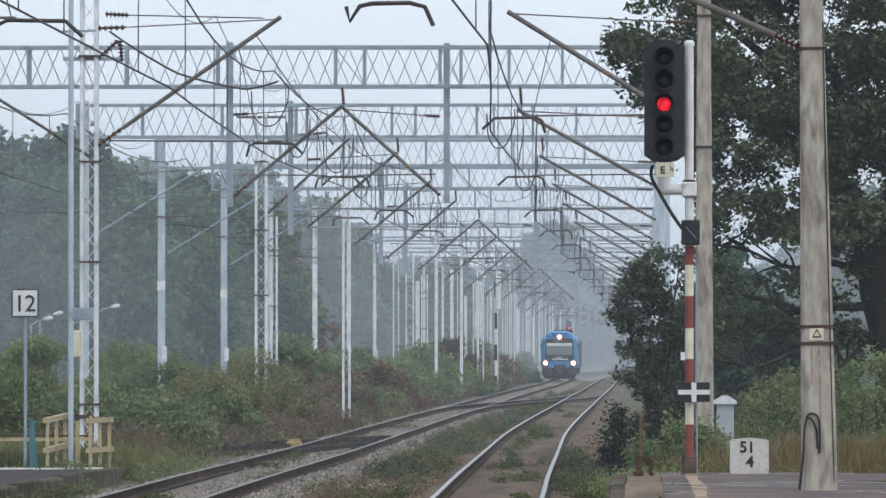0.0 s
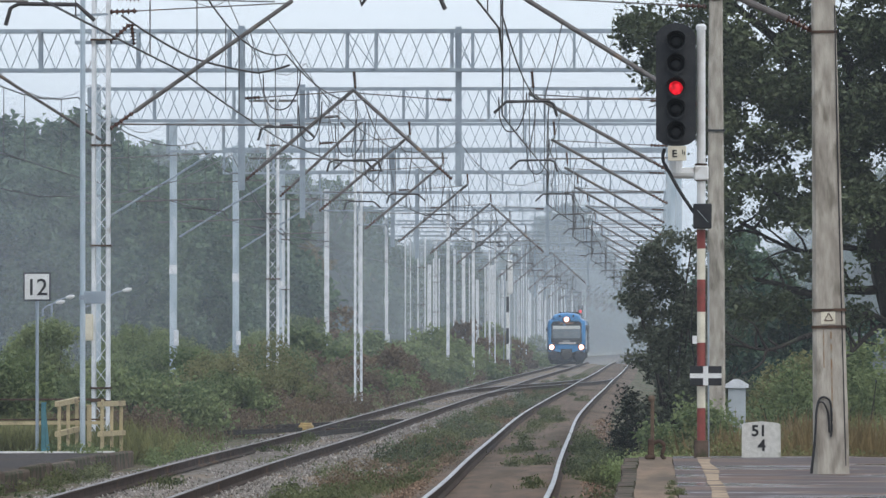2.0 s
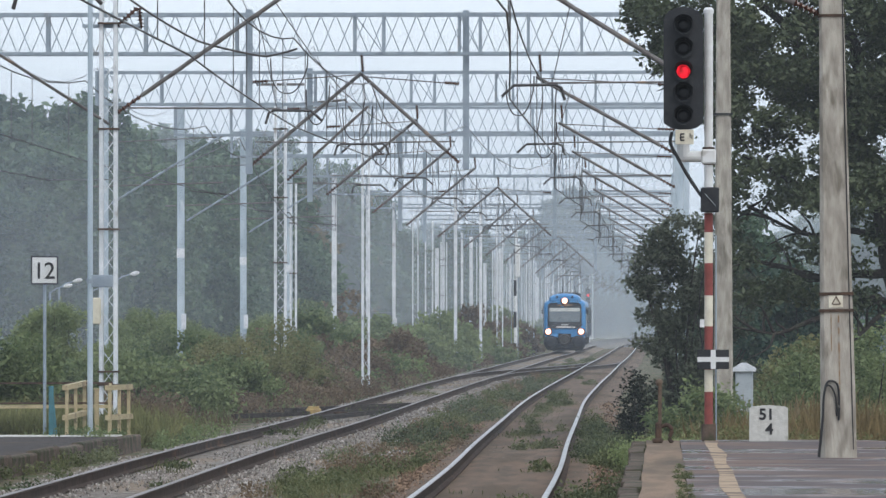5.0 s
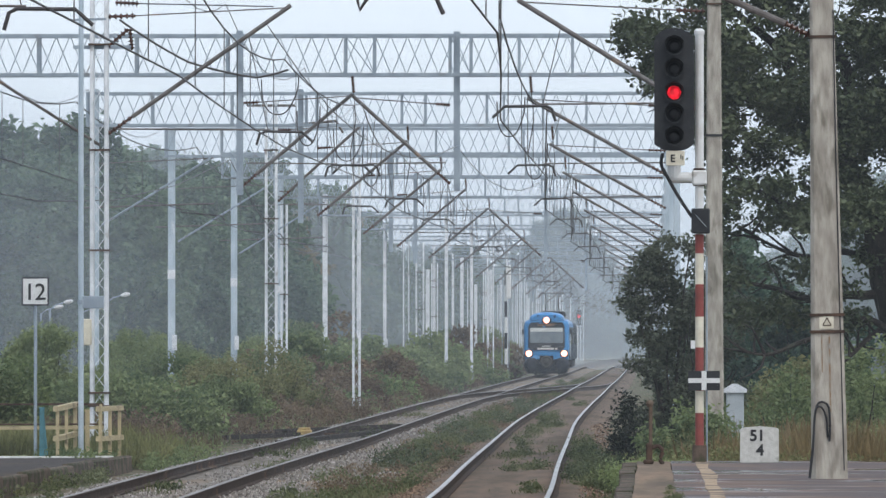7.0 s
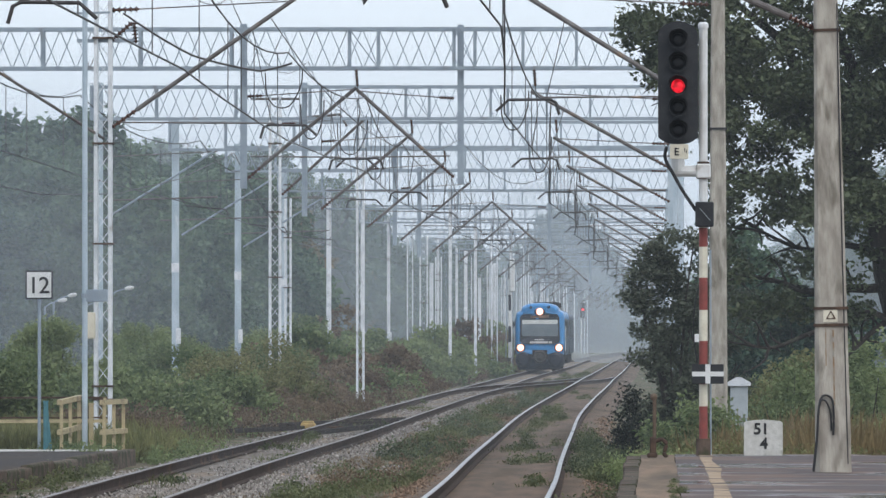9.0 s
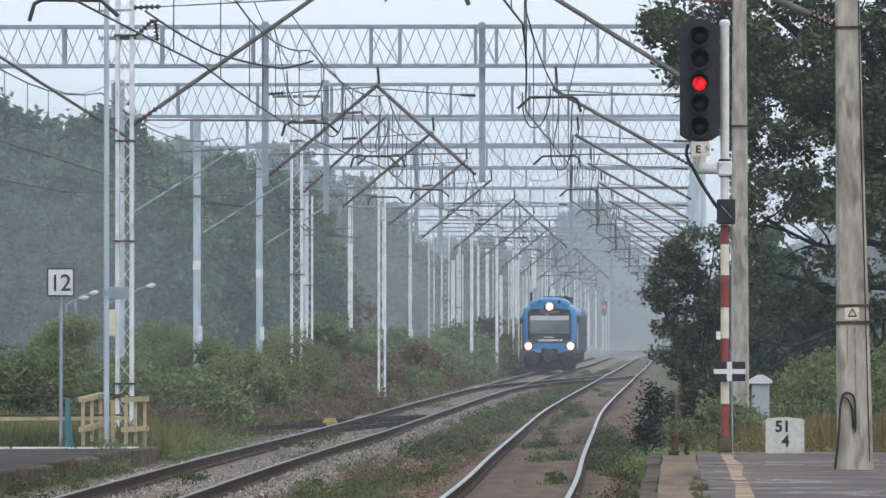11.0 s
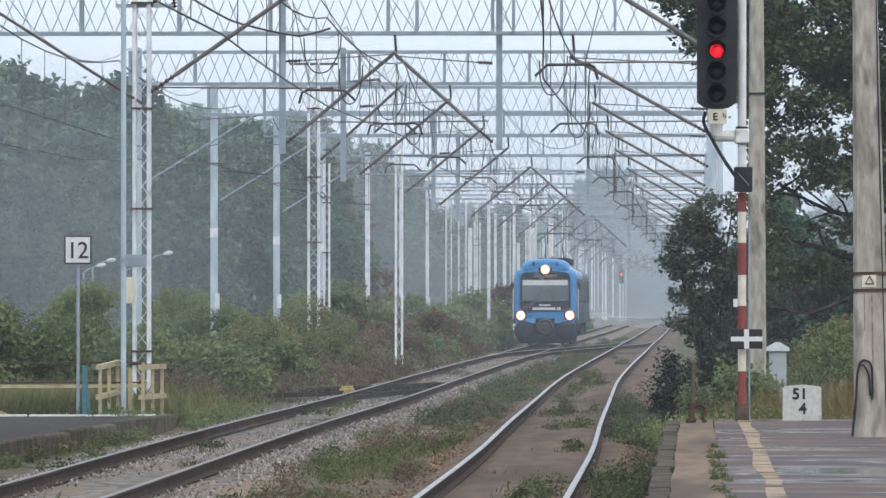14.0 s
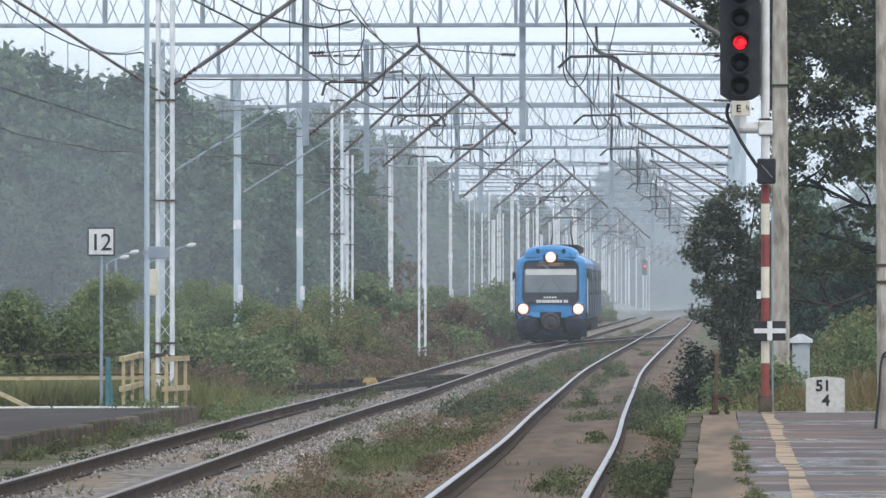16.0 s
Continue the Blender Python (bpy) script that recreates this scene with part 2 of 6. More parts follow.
    def lathe(self, rz, origin=(0, 0, 0), n=14, m=None):
        o = Vector(origin)
        p = []
        for r, z in rz:
            for i in range(n):
                q = Vector((r * math.cos(2 * math.pi * i / n), r * math.sin(2 * math.pi * i / n), z))
                p.append(o + (m @ q if m else q))
        f = [(j * n + i, j * n + (i + 1) % n, j * n + n + (i + 1) % n, j * n + n + i) for j in range(len(rz) - 1) for i in range(n)]
        f += [tuple(range(n - 1, -1, -1)), tuple(range((len(rz) - 1) * n, len(rz) * n))]
        return self.add(p, f)

    def mesh(self, name, mat):
        me = bpy.data.meshes.new(name)
        me.from_pydata(self.v, [], self.f)
        for mm in (mat if isinstance(mat, (list, tuple)) else [mat]):
            me.materials.append(mm)
        me.update()
        if self.smooth:
            me.polygons.foreach_set("use_smooth", [True] * len(me.polygons))
        return me


def part(name, geo, mat, parent=None, label="", at=None, kind=""):
    ob = new(name, geo if isinstance(geo, bpy.types.Mesh) else geo.mesh(name, mat))
    if parent is not None:
        ob.parent = parent
    if at is not None:
        ob.matrix_basis = at if isinstance(at, Matrix) else Matrix.Translation(at)
    return tagged(ob, label, kind=kind)


def thing(name, at, label, category, group="", kind=""):
    ob = new(name)
    ob.empty_display_size = 0.3
    ob.matrix_basis = at if isinstance(at, Matrix) else Matrix.Translation(at)
    return tagged(ob, label, category, group, kind)


def smooth_table(rows):
    """A smooth line through (y, value) rows."""
    ys, xs = np.array([r[0] for r in rows], float), np.array([r[1] for r in rows], float)
    slope = np.gradient(xs, ys)

    def at(y):
        i = int(np.clip(np.searchsorted(ys, y) - 1, 0, len(ys) - 2))
        h = ys[i + 1] - ys[i]
        t = (y - ys[i]) / h
        if t < 0:
            return float(xs[0] + slope[0] * (y - ys[0]))
        if t > 1:
            return float(xs[-1] + slope[-1] * (y - ys[-1]))
        return float((2 * t**3 - 3 * t**2 + 1) * xs[i] + (t**3 - 2 * t**2 + t) * h * slope[i] + (3 * t**2 - 2 * t**3) * xs[i + 1] + (t**3 - t**2) * h * slope[i + 1])
    return at


# centre lines of the two running tracks: x by y
left_x = smooth_table([(0, -6.5), (80, -6.42), (125, -6.4), (160, -6.2), (205, -6.12), (260, -6.0), (325, -5.72), (380, -5.57), (430, -5.37), (480, -5.13), (530, -4.84), (590, -4.64), (640, -4.55), (800, -3.4), (1000, -1.0), (1500, 9)])
right_x = smooth_table([(0, -1.75), (76, -1.78), (108, -1.77), (127, -1.85), (158, -1.93), (200, -2.02), (250, -1.92), (321, -1.66), (380, -1.48), (435, -1.24), (560, -0.85), (640, -0.62), (800, 0.5), (1000, 2.9), (1500, 13)])


def sway(y):
    """How far the line of masts has followed the tracks."""
    return left_x(y) + 6.2 if y > 200 else 0.0


def terrain(x, y):
    z = -0.30 + 0.05 * noise.noise((x * 0.25, y * 0.12, 0)) + 0.03 * noise.noise((x * 1.1, y * 0.7, 5))
    if x > 2.5 and y > 112:
        z += 0.15
    if x < -10 and y > 140:
        z += min(0.5, (-10 - x) * 0.05)
    return z


# ---- ground: one sheet to the horizon
def ground():
    xs = sorted(set([-2500, -1200, -600, -300, -150, -90, -60] + [round(-45 + 1.0 * i, 2) for i in range(61)] + [20, 30, 50, 90, 200, 500, 1200, 2500]))
    ys = sorted(set([-300, -100, -40, 0, 20, 40] + [round(50 + 1.5 * i, 2) for i in range(120)] + [232 + 8 * i for i in range(40)] + [560 + 40 * i for i in range(30)] + [1900, 2500, 3500, 4800]))
    g = Geo()
    n = len(xs)
    g.add([(x, y, terrain(x, y)) for y in ys for x in xs],
          [(j * n + i, j * n + i + 1, (j + 1) * n + i + 1, (j + 1) * n + i) for j in range(len(ys) - 1) for i in range(n - 1)])
    g.smooth = True
    soil = material("weedy_soil", (0.17, 0.135, 0.095), 0.95, 0, (0.09, 0.085, 0.05), 1.8, (0.055, 0.085, 0.03), 0.35, 0.52, 0.8, 20, spec=0.1)
    return tagged(part("ground", g, soil), "weedy brown soil with grass beside the tracks", "ground", kind="structure")


ground()
BALLAST = material("ballast_bed", (0.25, 0.22, 0.19), 0.95, 0, (0.13, 0.11, 0.09), 9, (0.235, 0.18, 0.128), 0.5, 0.47, 0.5, 14, spec=0.05, along=0.14)
SAND = material("sandy_infill", (0.186, 0.131, 0.097), 0.95, 0, (0.12, 0.096, 0.074), 4, (0.10, 0.078, 0.056), 0.4, 0.52, 0.15, 25, spec=0.05, along=0.1)


def ballast_bed(name, line, half, mat, label, top=-0.17):
    g = Geo()
    ys = [-60 + 4.0 * i for i in range(20)] + [20 + 1.0 * i for i in range(230)] + [250 + 6 * i for i in range(60)] + [610 + 25 * i for i in range(36)]
    offs = [(-half - 0.7, -0.34), (-half, -0.04), (-0.95, 0.0), (-0.5, 0.01), (0, -0.01), (0.5, 0.01), (0.95, 0.0), (half, -0.04), (half + 0.7, -0.34)]
    for y in ys:
        for o, dz in offs:
            g.v.append((line(y) + o + 0.08 * noise.noise((o * 3, y * 0.5, 2)), y, top + dz + 0.012 * noise.noise((o * 2.3, y * 0.12, 7))))
    n = len(offs)
    g.f = [(j * n + i, j * n + i + 1, (j + 1) * n + i + 1, (j + 1) * n + i) for j in range(len(ys) - 1) for i in range(n - 1)]
    g.smooth = True
    return tagged(part(name, g, mat), label, "track bed", kind="structure")


ballast_bed("track_bed_1", left_x, 1.5, BALLAST, "grey crushed-stone ballast with weeds", -0.19)
ballast_bed("track_bed_2", right_x, 1.35, SAND, "sandy brown earth filling between the rails", -0.185)


def rail_section(g, line, side, y0, y1, step, polished):
    """Foot, web and head of one rail; the head is a second mesh."""
    web = [(-0.07, -0.17), (0.07, -0.17), (0.07, -0.155), (0.012, -0.13), (0.012, -0.045), (0.036, -0.035), (0.036, -0.012), (-0.036, -0.012), (-0.036, -0.035), (-0.012, -0.045), (-0.012, -0.13), (-0.07, -0.155)]
    head = [(-0.034, -0.013), (0.034, -0.013), (0.034, -0.004), (0.022, 0.0), (-0.022, 0.0), (-0.034, -0.004)]
    n = max(2, int((y1 - y0) / step))
    for prof, geo in ((web, g), (head, polished)):
        k, base = len(prof), len(geo.v)
        for i in range(n + 1):
            y = y0 + (y1 - y0) * i / n
            x = line(y) + side * 0.7535
            wob = 0.006 * noise.noise((side * 9, y * 0.05, 1))
            geo.v += [(x + px + wob, y, pz + wob) for px, pz in prof]
        geo.f += [(base + i * k + j, base + i * k + (j + 1) % k, base + (i + 1) * k + (j + 1) % k, base + (i + 1) * k + j) for i in range(n) for j in range(k)]


def track(name, line, y0, y1, label, top):
    t = thing(name, (0, 0, 0), label, "railway track", kind="structure")
    for side in (-1, 1):
        g, p = Geo(), Geo()
        rail_section(g, line, side, y0, y1, 4.0, p)
        r = part("rail", g, RAIL_SIDE, t)
        part("rail_head", p, top, r, "bright worn running surface" if top is RAIL_TOP else "")
    return t


track_left = track("track_left", left_x, -60, 1500, "rusty railway track in crushed stone", RAIL_DULL)
track_right = track("track_right", right_x, -60, 1500, "railway track with bright rail heads in sandy earth", RAIL_TOP)
SLEEPER_MESH = Geo().box((0, 0, 0), (2.5, 0.26, 0.2), bev=0.02).mesh("sleeper", SLEEPER)
for i in range(290):
    y = 62 + 0.65 * i
    part("sleeper", SLEEPER_MESH, None, track_left, at=pose(left_x(y) + random.uniform(-0.02, 0.02), y, -0.293 + random.uniform(-0.008, 0.004), 0, 0, random.uniform(-0.8, 0.8)))
cross_x = smooth_table([(285, -5.9), (310, -5.5), (345, -3.7), (380, -1.8), (405, -1.45)])
track("track_crossover", cross_x, 290, 400, "dark crossover track between the running tracks", RAIL_DULL)


# ---- platform beside the right-hand track
def platform():
    t = thing("platform", (0, 0, 0), "low station platform with worn edge slabs and wet asphalt", "platform", kind="structure")
    lean = 0.0033

    def strip(name, x0, x1, z, mat, label, y0=-30.0, y1=109.0, thick=0.6, wob=0.0, step=1.5):
        g = Geo()
        n = int((y1 - y0) / step)
        for i in range(n + 1):
            y = y0 + (y1 - y0) * i / n
            d = lean * (y - 62)
            a, b = x0 + d + wob * noise.noise((y * 0.16, x0, 3)), x1 + d + wob * noise.noise((y * 0.16, x1, 8))
            zz = z + 0.004 * noise.noise((x0, y * 0.1, 4))
            g.v += [(a, y, zz), (b, y, zz), (b, y, z - thick), (a, y, z - thick)]
        g.f = [(i * 4 + j, i * 4 + (j + 1) % 4, i * 4 + 4 + (j + 1) % 4, i * 4 + 4 + j) for i in range(n) for j in range(4)]
        g.f += [(0, 1, 2, 3), (n * 4 + 3, n * 4 + 2, n * 4 + 1, n * 4)]
        return part(name, g, mat, t, label)

    asphalt = bpy.data.materials["wet_asphalt"]
    strip("asphalt", 0.46, 12, 0.345, asphalt, "dark wet patched asphalt")
    strip("earth_strip", 0.0, 0.46, 0.338, bpy.data.materials["sandy_slab"], "sandy worn strip", wob=0.03)
    strip("line", 0.80, 0.97, 0.350, bpy.data.materials["worn_yellow_line"], "worn pale yellow safety line", thick=0.02, wob=0.06, step=1.0)
    edge = Geo().box((0, 0, 0), (0.20, 2.96, 0.42), bev=0.02).mesh("edge_slab", CONCRETE_DARK)
    for i in range(36):
        y = 1.5 + 3 * i
        o = part("edge_slab", edge, None, t)
        o.matrix_basis = pose(-0.10 + lean * (y - 62) + random.uniform(-0.03, 0.02), y, 0.13 + random.uniform(-0.012, 0.004), random.uniform(-0.12, 0.12), random.uniform(-3, 2), random.uniform(-0.5, 0.5))


def wet_asphalt():
    m = material("wet_asphalt", (0.115, 0.088, 0.078), 0.55, 0, (0.08, 0.064, 0.06), 5, (0.16, 0.105, 0.078), 0.5, 0.46, 0.35, 30, spec=0.32)
    n, l = m.node_tree.nodes, m.node_tree.links
    tc = n.new("ShaderNodeTexCoord")
    mp = n.new("ShaderNodeMapping")
    mp.inputs["Scale"].default_value = (0.22, 0.32, 1)
    l.new(tc.outputs["Object"], mp.inputs["Vector"])
    wet = n.new("ShaderNodeTexNoise")
    wet.inputs["Scale"].default_value, wet.inputs["Detail"].default_value = 1.0, 5
    l.new(mp.outputs[0], wet.inputs["Vector"])
    r = n.new("ShaderNodeMapRange")
    r.inputs["From Min"].default_value, r.inputs["From Max"].default_value = 0.50, 0.565
    r.inputs["To Min"].default_value, r.inputs["To Max"].default_value = 0.85, 0.08
    l.new(wet.outputs["Fac"], r.inputs["Value"])
    l.new(r.outputs[0], n["Principled BSDF"].inputs["Roughness"])
    return m


wet_asphalt()
material("sandy_slab", (0.25, 0.178, 0.122), 0.9, 0, (0.18, 0.132, 0.095), 5, (0.12, 0.095, 0.07), 0.9, 0.5, 0.1, 25, spec=0.08, along=0.1)
material("worn_yellow_line", (0.44, 0.335, 0.235), 0.85, 0, (0.33, 0.24, 0.155), 7, (0.13, 0.10, 0.08), 1.1, 0.5, 0.1, spec=0.08)
CONCRETE_DARK = material("dirty_edge_slab", (0.135, 0.10, 0.077), 0.95, 0, (0.085, 0.066, 0.052), 8, (0.06, 0.06, 0.038), 2, 0.5, 0.8, per_object=0.3, spec=0.1)
platform()


# ---- gantries over the tracks
IRON = material("dark_iron", (0.075, 0.07, 0.07), 0.7, 0.1, (0.05, 0.046, 0.046), 6, spec=0.3)

def insulator(g, a, b, n=5, r=0.06):
    a, b = Vector(a), Vector(b)
    d = b - a
    q = d.to_track_quat("Z", "Y").to_matrix()
    rz = [(0.02, 0)]
    for i in range(n):
        z = d.length * (i + 0.5) / n
        rz += [(0.025, z - d.length * 0.35 / n), (r, z), (0.025, z + d.length * 0.2 / n)]
    rz.append((0.02, d.length))
    g.lathe(rz, a, 8, q)


def h_section(g, x, y, z0, z1, w=0.15, d=0.15, t=0.02):
    a, b, c, e = w / 2, d / 2, d / 2 - t, t / 2
    o = [(-a, -b), (a, -b), (a, -c), (e, -c), (e, c), (a, c), (a, b), (-a, b), (-a, c), (-e, c), (-e, -c), (-a, -c)]
    n = len(o)
    p = [(x + px, y + py, z) for z in (z0, z1) for px, py in o]
    f = [(i, (i + 1) % n, n + (i + 1) % n, n + i) for i in range(n)]
    f += [q for k in (0, n) for q in ((k, k + 1, k + 2, k + 11), (k + 10, k + 3, k + 4, k + 9), (k + 8, k + 5, k + 6, k + 7))]
    g.add(p, f)


def lattice_leg(g, lace, x, y, z0, z1, w=0.34, d=0.26, step=0.42, c=0.07):
    for dx in (-w / 2, w / 2):
        g.box((x + dx, y, (z0 + z1) / 2), (c, d, z1 - z0))
    k, n = 1, int((z1 - z0) / step)
    for i in range(n):
        za, zb = z0 + i * step, z0 + (i + 1) * step
        for yy, s in ((y - d / 2 - 0.006, k), (y + d / 2 + 0.006, -k)):
            lace.beam((x - s * w / 2, yy, za), (x + s * w / 2, yy, zb), 0.035, 0.012)
        k = -k


TRUSS_LOW, TRUSS_TOP = 8.0, 8.88


def gantry_truss(x0=-15.0, x1=1.6):
    """The box truss, once; its own origin over x = 0."""
    chords, laces, posts = [], Geo(), []
    for y in (-0.32, 0.32):
        for z in (TRUSS_LOW, TRUSS_TOP):
            chords.append(Geo().box(((x0 + x1) / 2, y, z), (x1 - x0, 0.075, 0.075)))
    step, k, x = 0.36, 1, x0
    while x + step <= x1:
        for y, s in ((-0.34, k), (0.34, -k)):
            a, b = (TRUSS_LOW, TRUSS_TOP) if s > 0 else (TRUSS_TOP, TRUSS_LOW)
            laces.beam((x, y, a), (x + step, y, b), 0.045, 0.02)
        for z in (TRUSS_LOW, TRUSS_TOP):
            laces.beam((x, -0.32 * k, z), (x + step, 0.32 * k, z), 0.03, 0.015)
        k, x = -k, x + step
    for x in (x0, -13.2, -11.0, -8.95, -8.65, -6.3, -5.65, -3.95, -3.48, -2.4, -1.2, x1):
        for y in (-0.36, 0.36):
            posts.append(Geo().box((x, y, (TRUSS_LOW + TRUSS_TOP) / 2), (0.06, 0.03, 0.95)))
    for y in (-0.375, 0.375):
        posts.append(Geo().beam((-6.3, y, TRUSS_TOP), (-5.65, y, TRUSS_LOW), 0.06, 0.02))
        posts.append(Geo().beam((-3.95, y, TRUSS_TOP), (-3.48, y, TRUSS_LOW), 0.05, 0.02))
    return [c.mesh("chord", GALV) for c in chords], laces.mesh("lacing", GALV), [p.mesh("stiffener", GALV) for p in posts]


def cantilever(t, foot, tip, drop_side):
    """One bracket: strut, tie, insulators, registration tube; foot at the mast, tip over the track."""
    foot, tip = Vector(foot), Vector(tip)
    d = tip - foot
    g = Geo()
    g.tube(foot + d * 0.14, foot + d * 1.04, 0.042, n=8)
    part("strut", g, TUBE, t)
    top = Vector((foot.x, foot.y, tip.z - 0.12))
    part("tie", Geo().tube(top + (tip - top) * 0.16, tip + d * 0.02, 0.013, n=5), TUBE, t)
    for a, b in ((foot, foot + d * 0.14), (top, top + (tip - top) * 0.16)):
        ins = Geo()
        insulator(ins, a, b, 5, 0.065)
        part("insulator", ins, INSULATOR, t)
    z0 = 5.98 - t.matrix_basis.translation.z
    k = 1 if foot.x < tip.x else -1
    part("registration_tube", Geo().tube((foot.x + 0.1 * k, foot.y, z0 + 0.05), (tip.x - 0.25 * k, tip.y, z0 + 0.03), 0.018, n=6), TUBE, t)
    x, y = tip.x, tip.y
    part("registration_arm", Geo().pipe([(x - 0.52 * k, y, z0 - 0.26), (x - 0.46 * k, y, z0 - 0.05), (x - 0.36 * k, y, z0), (x + 0.34 * k, y, z0 - 0.01), (x + 0.44 * k, y, z0 - 0.1), (x + 0.55 * k, y, z0 - 0.2)], 0.028, 6), IRON, t)
    part("stay_wire", Geo().tube(foot + d * 0.8, (x - 0.3 * k, y, z0), 0.008, n=4), WIRE, t)


USUAL, WIDE = gantry_truss(), gantry_truss(-22.2)
GANTRY_Y = [178, 219, 255, 288, 327, 372, 417, 463] + [510 + 56 * k for k in range(12)]
LEG_OUTER = [-21.8, -14.8, -14.82, -14.57, -14.75, -14.74, -14.85, -15.08, -15.4]
LEG_MIDDLE = [-8.68, -9.1, -8.86, -8.86, -9.18, -9.04]
HANGING = (0, 1, 3, 4)
for i, y in enumerate(GANTRY_Y):
    dx = sway(y)
    t = thing("gantry", pose(dx, y, 0), "tall grey galvanised lattice gantry spanning the railway tracks", "catenary gantry", "gantries over the tracks")
    chords, lacing, stiff = USUAL if i else WIDE
    for c in chords:
        part("chord", c, None, t)
    part("lacing", lacing, None, t, kind="stuff")
    for c in stiff:
        part("stiffener", c, None, t)
    outer = LEG_OUTER[i] if i < len(LEG_OUTER) else -15.2
    middle = LEG_MIDDLE[i] if i < len(LEG_MIDDLE) else -8.9
    for k, x in enumerate((outer, middle, 1.15)):
        if k == 2 and i > 6 and i % 3:
            continue
        g, lace = Geo(), Geo()
        if (k == 1 and i in (2, 7, 9, 12, 15)) or (k == 0 and i in (8, 11, 14)):
            lattice_leg(g, lace, x, 0, -0.4, 8.95, 0.2 if i == 2 else 0.34)
            leg = part("leg", g, GALV_WHITE, t, "pale lattice leg")
            part("lacing", lace, GALV_WHITE, leg, kind="stuff")
        else:
            hung = k == 1 and (i in HANGING or i > 9)
            h_section(g, x, 0, 5.3 if hung else -0.4, 9.0, 0.13 if k == 2 else 0.15 if hung or i > 4 and k else 0.23 if i < 6 else 0.19, 0.16)
            part("leg", g, GALV if hung else GALV_WHITE if i > 4 and k < 2 else POST, t)
            if 1 < i < 9 and k == 0:
                part("number_plate", Geo().box((x + 0.1, -0.12, 2.0), (0.16, 0.02, 0.5)), GALV_WHITE, t, "pale enamel plate")
                part("paint_band", Geo().box((x, -0.09, 4.2), (0.25, 0.02, 0.3)), GALV_WHITE, t, "white painted band")
    if i in (0, 4, 8):
        g = Geo()
        h_section(g, -3.8, 0, 5.4, 8.98, 0.14, 0.14)
        part("hanging_post", g, GALV, t)
        cantilever(t, (-3.95, 0, 5.55), (-6.05, 0, 7.45), -1)
    cantilever(t, (-8.65, 0.25, 5.5), (-6.25, 0.25, 7.5), 1)
    cantilever(t, (1.0, 0.1, 5.7), (-2.1, 0.1, 7.42), -1)
    if i < 7:
        for hx in (-2.15, -6.15):
            ins = Geo()
            insulator(ins, (hx, 0, 7.98), (hx + 0.03, 0, 7.6), 6, 0.055)
            part("hanger_insulator", ins, INSULATOR, t)
            part("hanger_wire", Geo().pipe([(hx + 0.03, 0, 7.6), (hx + 0.08, 0, 7.0), (hx - 0.05, 0, 6.2), (hx + 0.06, 0, 5.5)], 0.012, 5), IRON, t)
        for hx, hz, w in () if i > 1 else ((-8.2, 7.9, 0.8), (-7.4, 7.2, 0.5), (-2.9, 7.4, 0.6)):
            k = 0.8 + 0.1 * i
            part("jumper_cable", Geo().bent([(hx, 0.1, hz), (hx + 0.05 * w, 0.1, hz - 0.6 * k), (hx + 0.3 * w, 0.1, hz - 0.95 * k), (hx + 0.7 * w, 0.1, hz - 0.9 * k), (hx + w, 0.1, hz - 0.35 * k), (hx + w * 1.05, 0.1, hz + 0.1)], 0.016, 6), IRON, t)
    if 0 < i < 4:
        part("siding_strut", Geo().tube((outer + 0.2, 0, 5.25), (outer + 3.2, 0, 7.1), 0.032), GALV, t, "grey galvanised strut")
        part("siding_tube", Geo().tube((outer - 0.5, 0, 5.72), (outer + 3.3, 0, 5.84), 0.022).tube((outer + 0.1, 0, 6.95), (outer + 3.3, 0, 7.1), 0.014), TUBE, t)
        part("siding_arm", Geo().pipe([(outer + 3.6, 0.1, 5.35), (outer + 3.5, 0.1, 5.5), (outer + 2.4, 0.1, 5.6), (outer + 2.3, 0.1, 5.8)], 0.022, 6), IRON, t)


# ---- catenary wires
def wire_run(name, line, y0, supports, contact=5.68, carrier=7.35, label="", dx=0.0):
    t = thing(name, (0, 0, 0), label, "overhead wire")
    stops = [y0] + list(supports)
    c, m = Geo(), Geo()
    cp, mp_ = [], []
    for j in range(len(stops) - 1):
        a, b = stops[j], stops[j + 1]
        n = 8
        za, zb = (0.22 if j % 2 else -0.22), (-0.22 if j % 2 else 0.22)
        for i in range(n + (j == len(stops) - 2)):
            f = i / n
            y = a + (b - a) * f
            x = line(y) + dx + za + (zb - za) * f
            sag = 0.5 * 4 * f * (1 - f) * (b - a) / 45
            cp.append((x, y, contact - 0.05 * f * (1 - f)))
            mp_.append((x, y, carrier - sag))
            if i % 2 == 1 or f == 0.5:
                part("dropper", Geo().tube(cp[-1], mp_[-1], 0.008, n=4, caps=False), WIRE, t)
    c.pipe(cp, 0.014, 5)
    m.pipe(mp_, 0.015, 5)
    part("contact_wire", c, WIRE, t)
    part("carrier_wire", m, WIRE, t)
    return t


wire_run("overhead_wire", left_x, 60, [110, 150] + GANTRY_Y, label="dark contact wire with droppers above the rusty track")
wire_run("overhead_wire", right_x, 60, [95, 132] + GANTRY_Y, label="dark contact wire with droppers above the bright track")
wire_run("overhead_wire", lambda y: left_x(y) - 6.0, 80, [132] + GANTRY_Y, 5.6, 7.4, "dark contact wire above the overgrown siding")


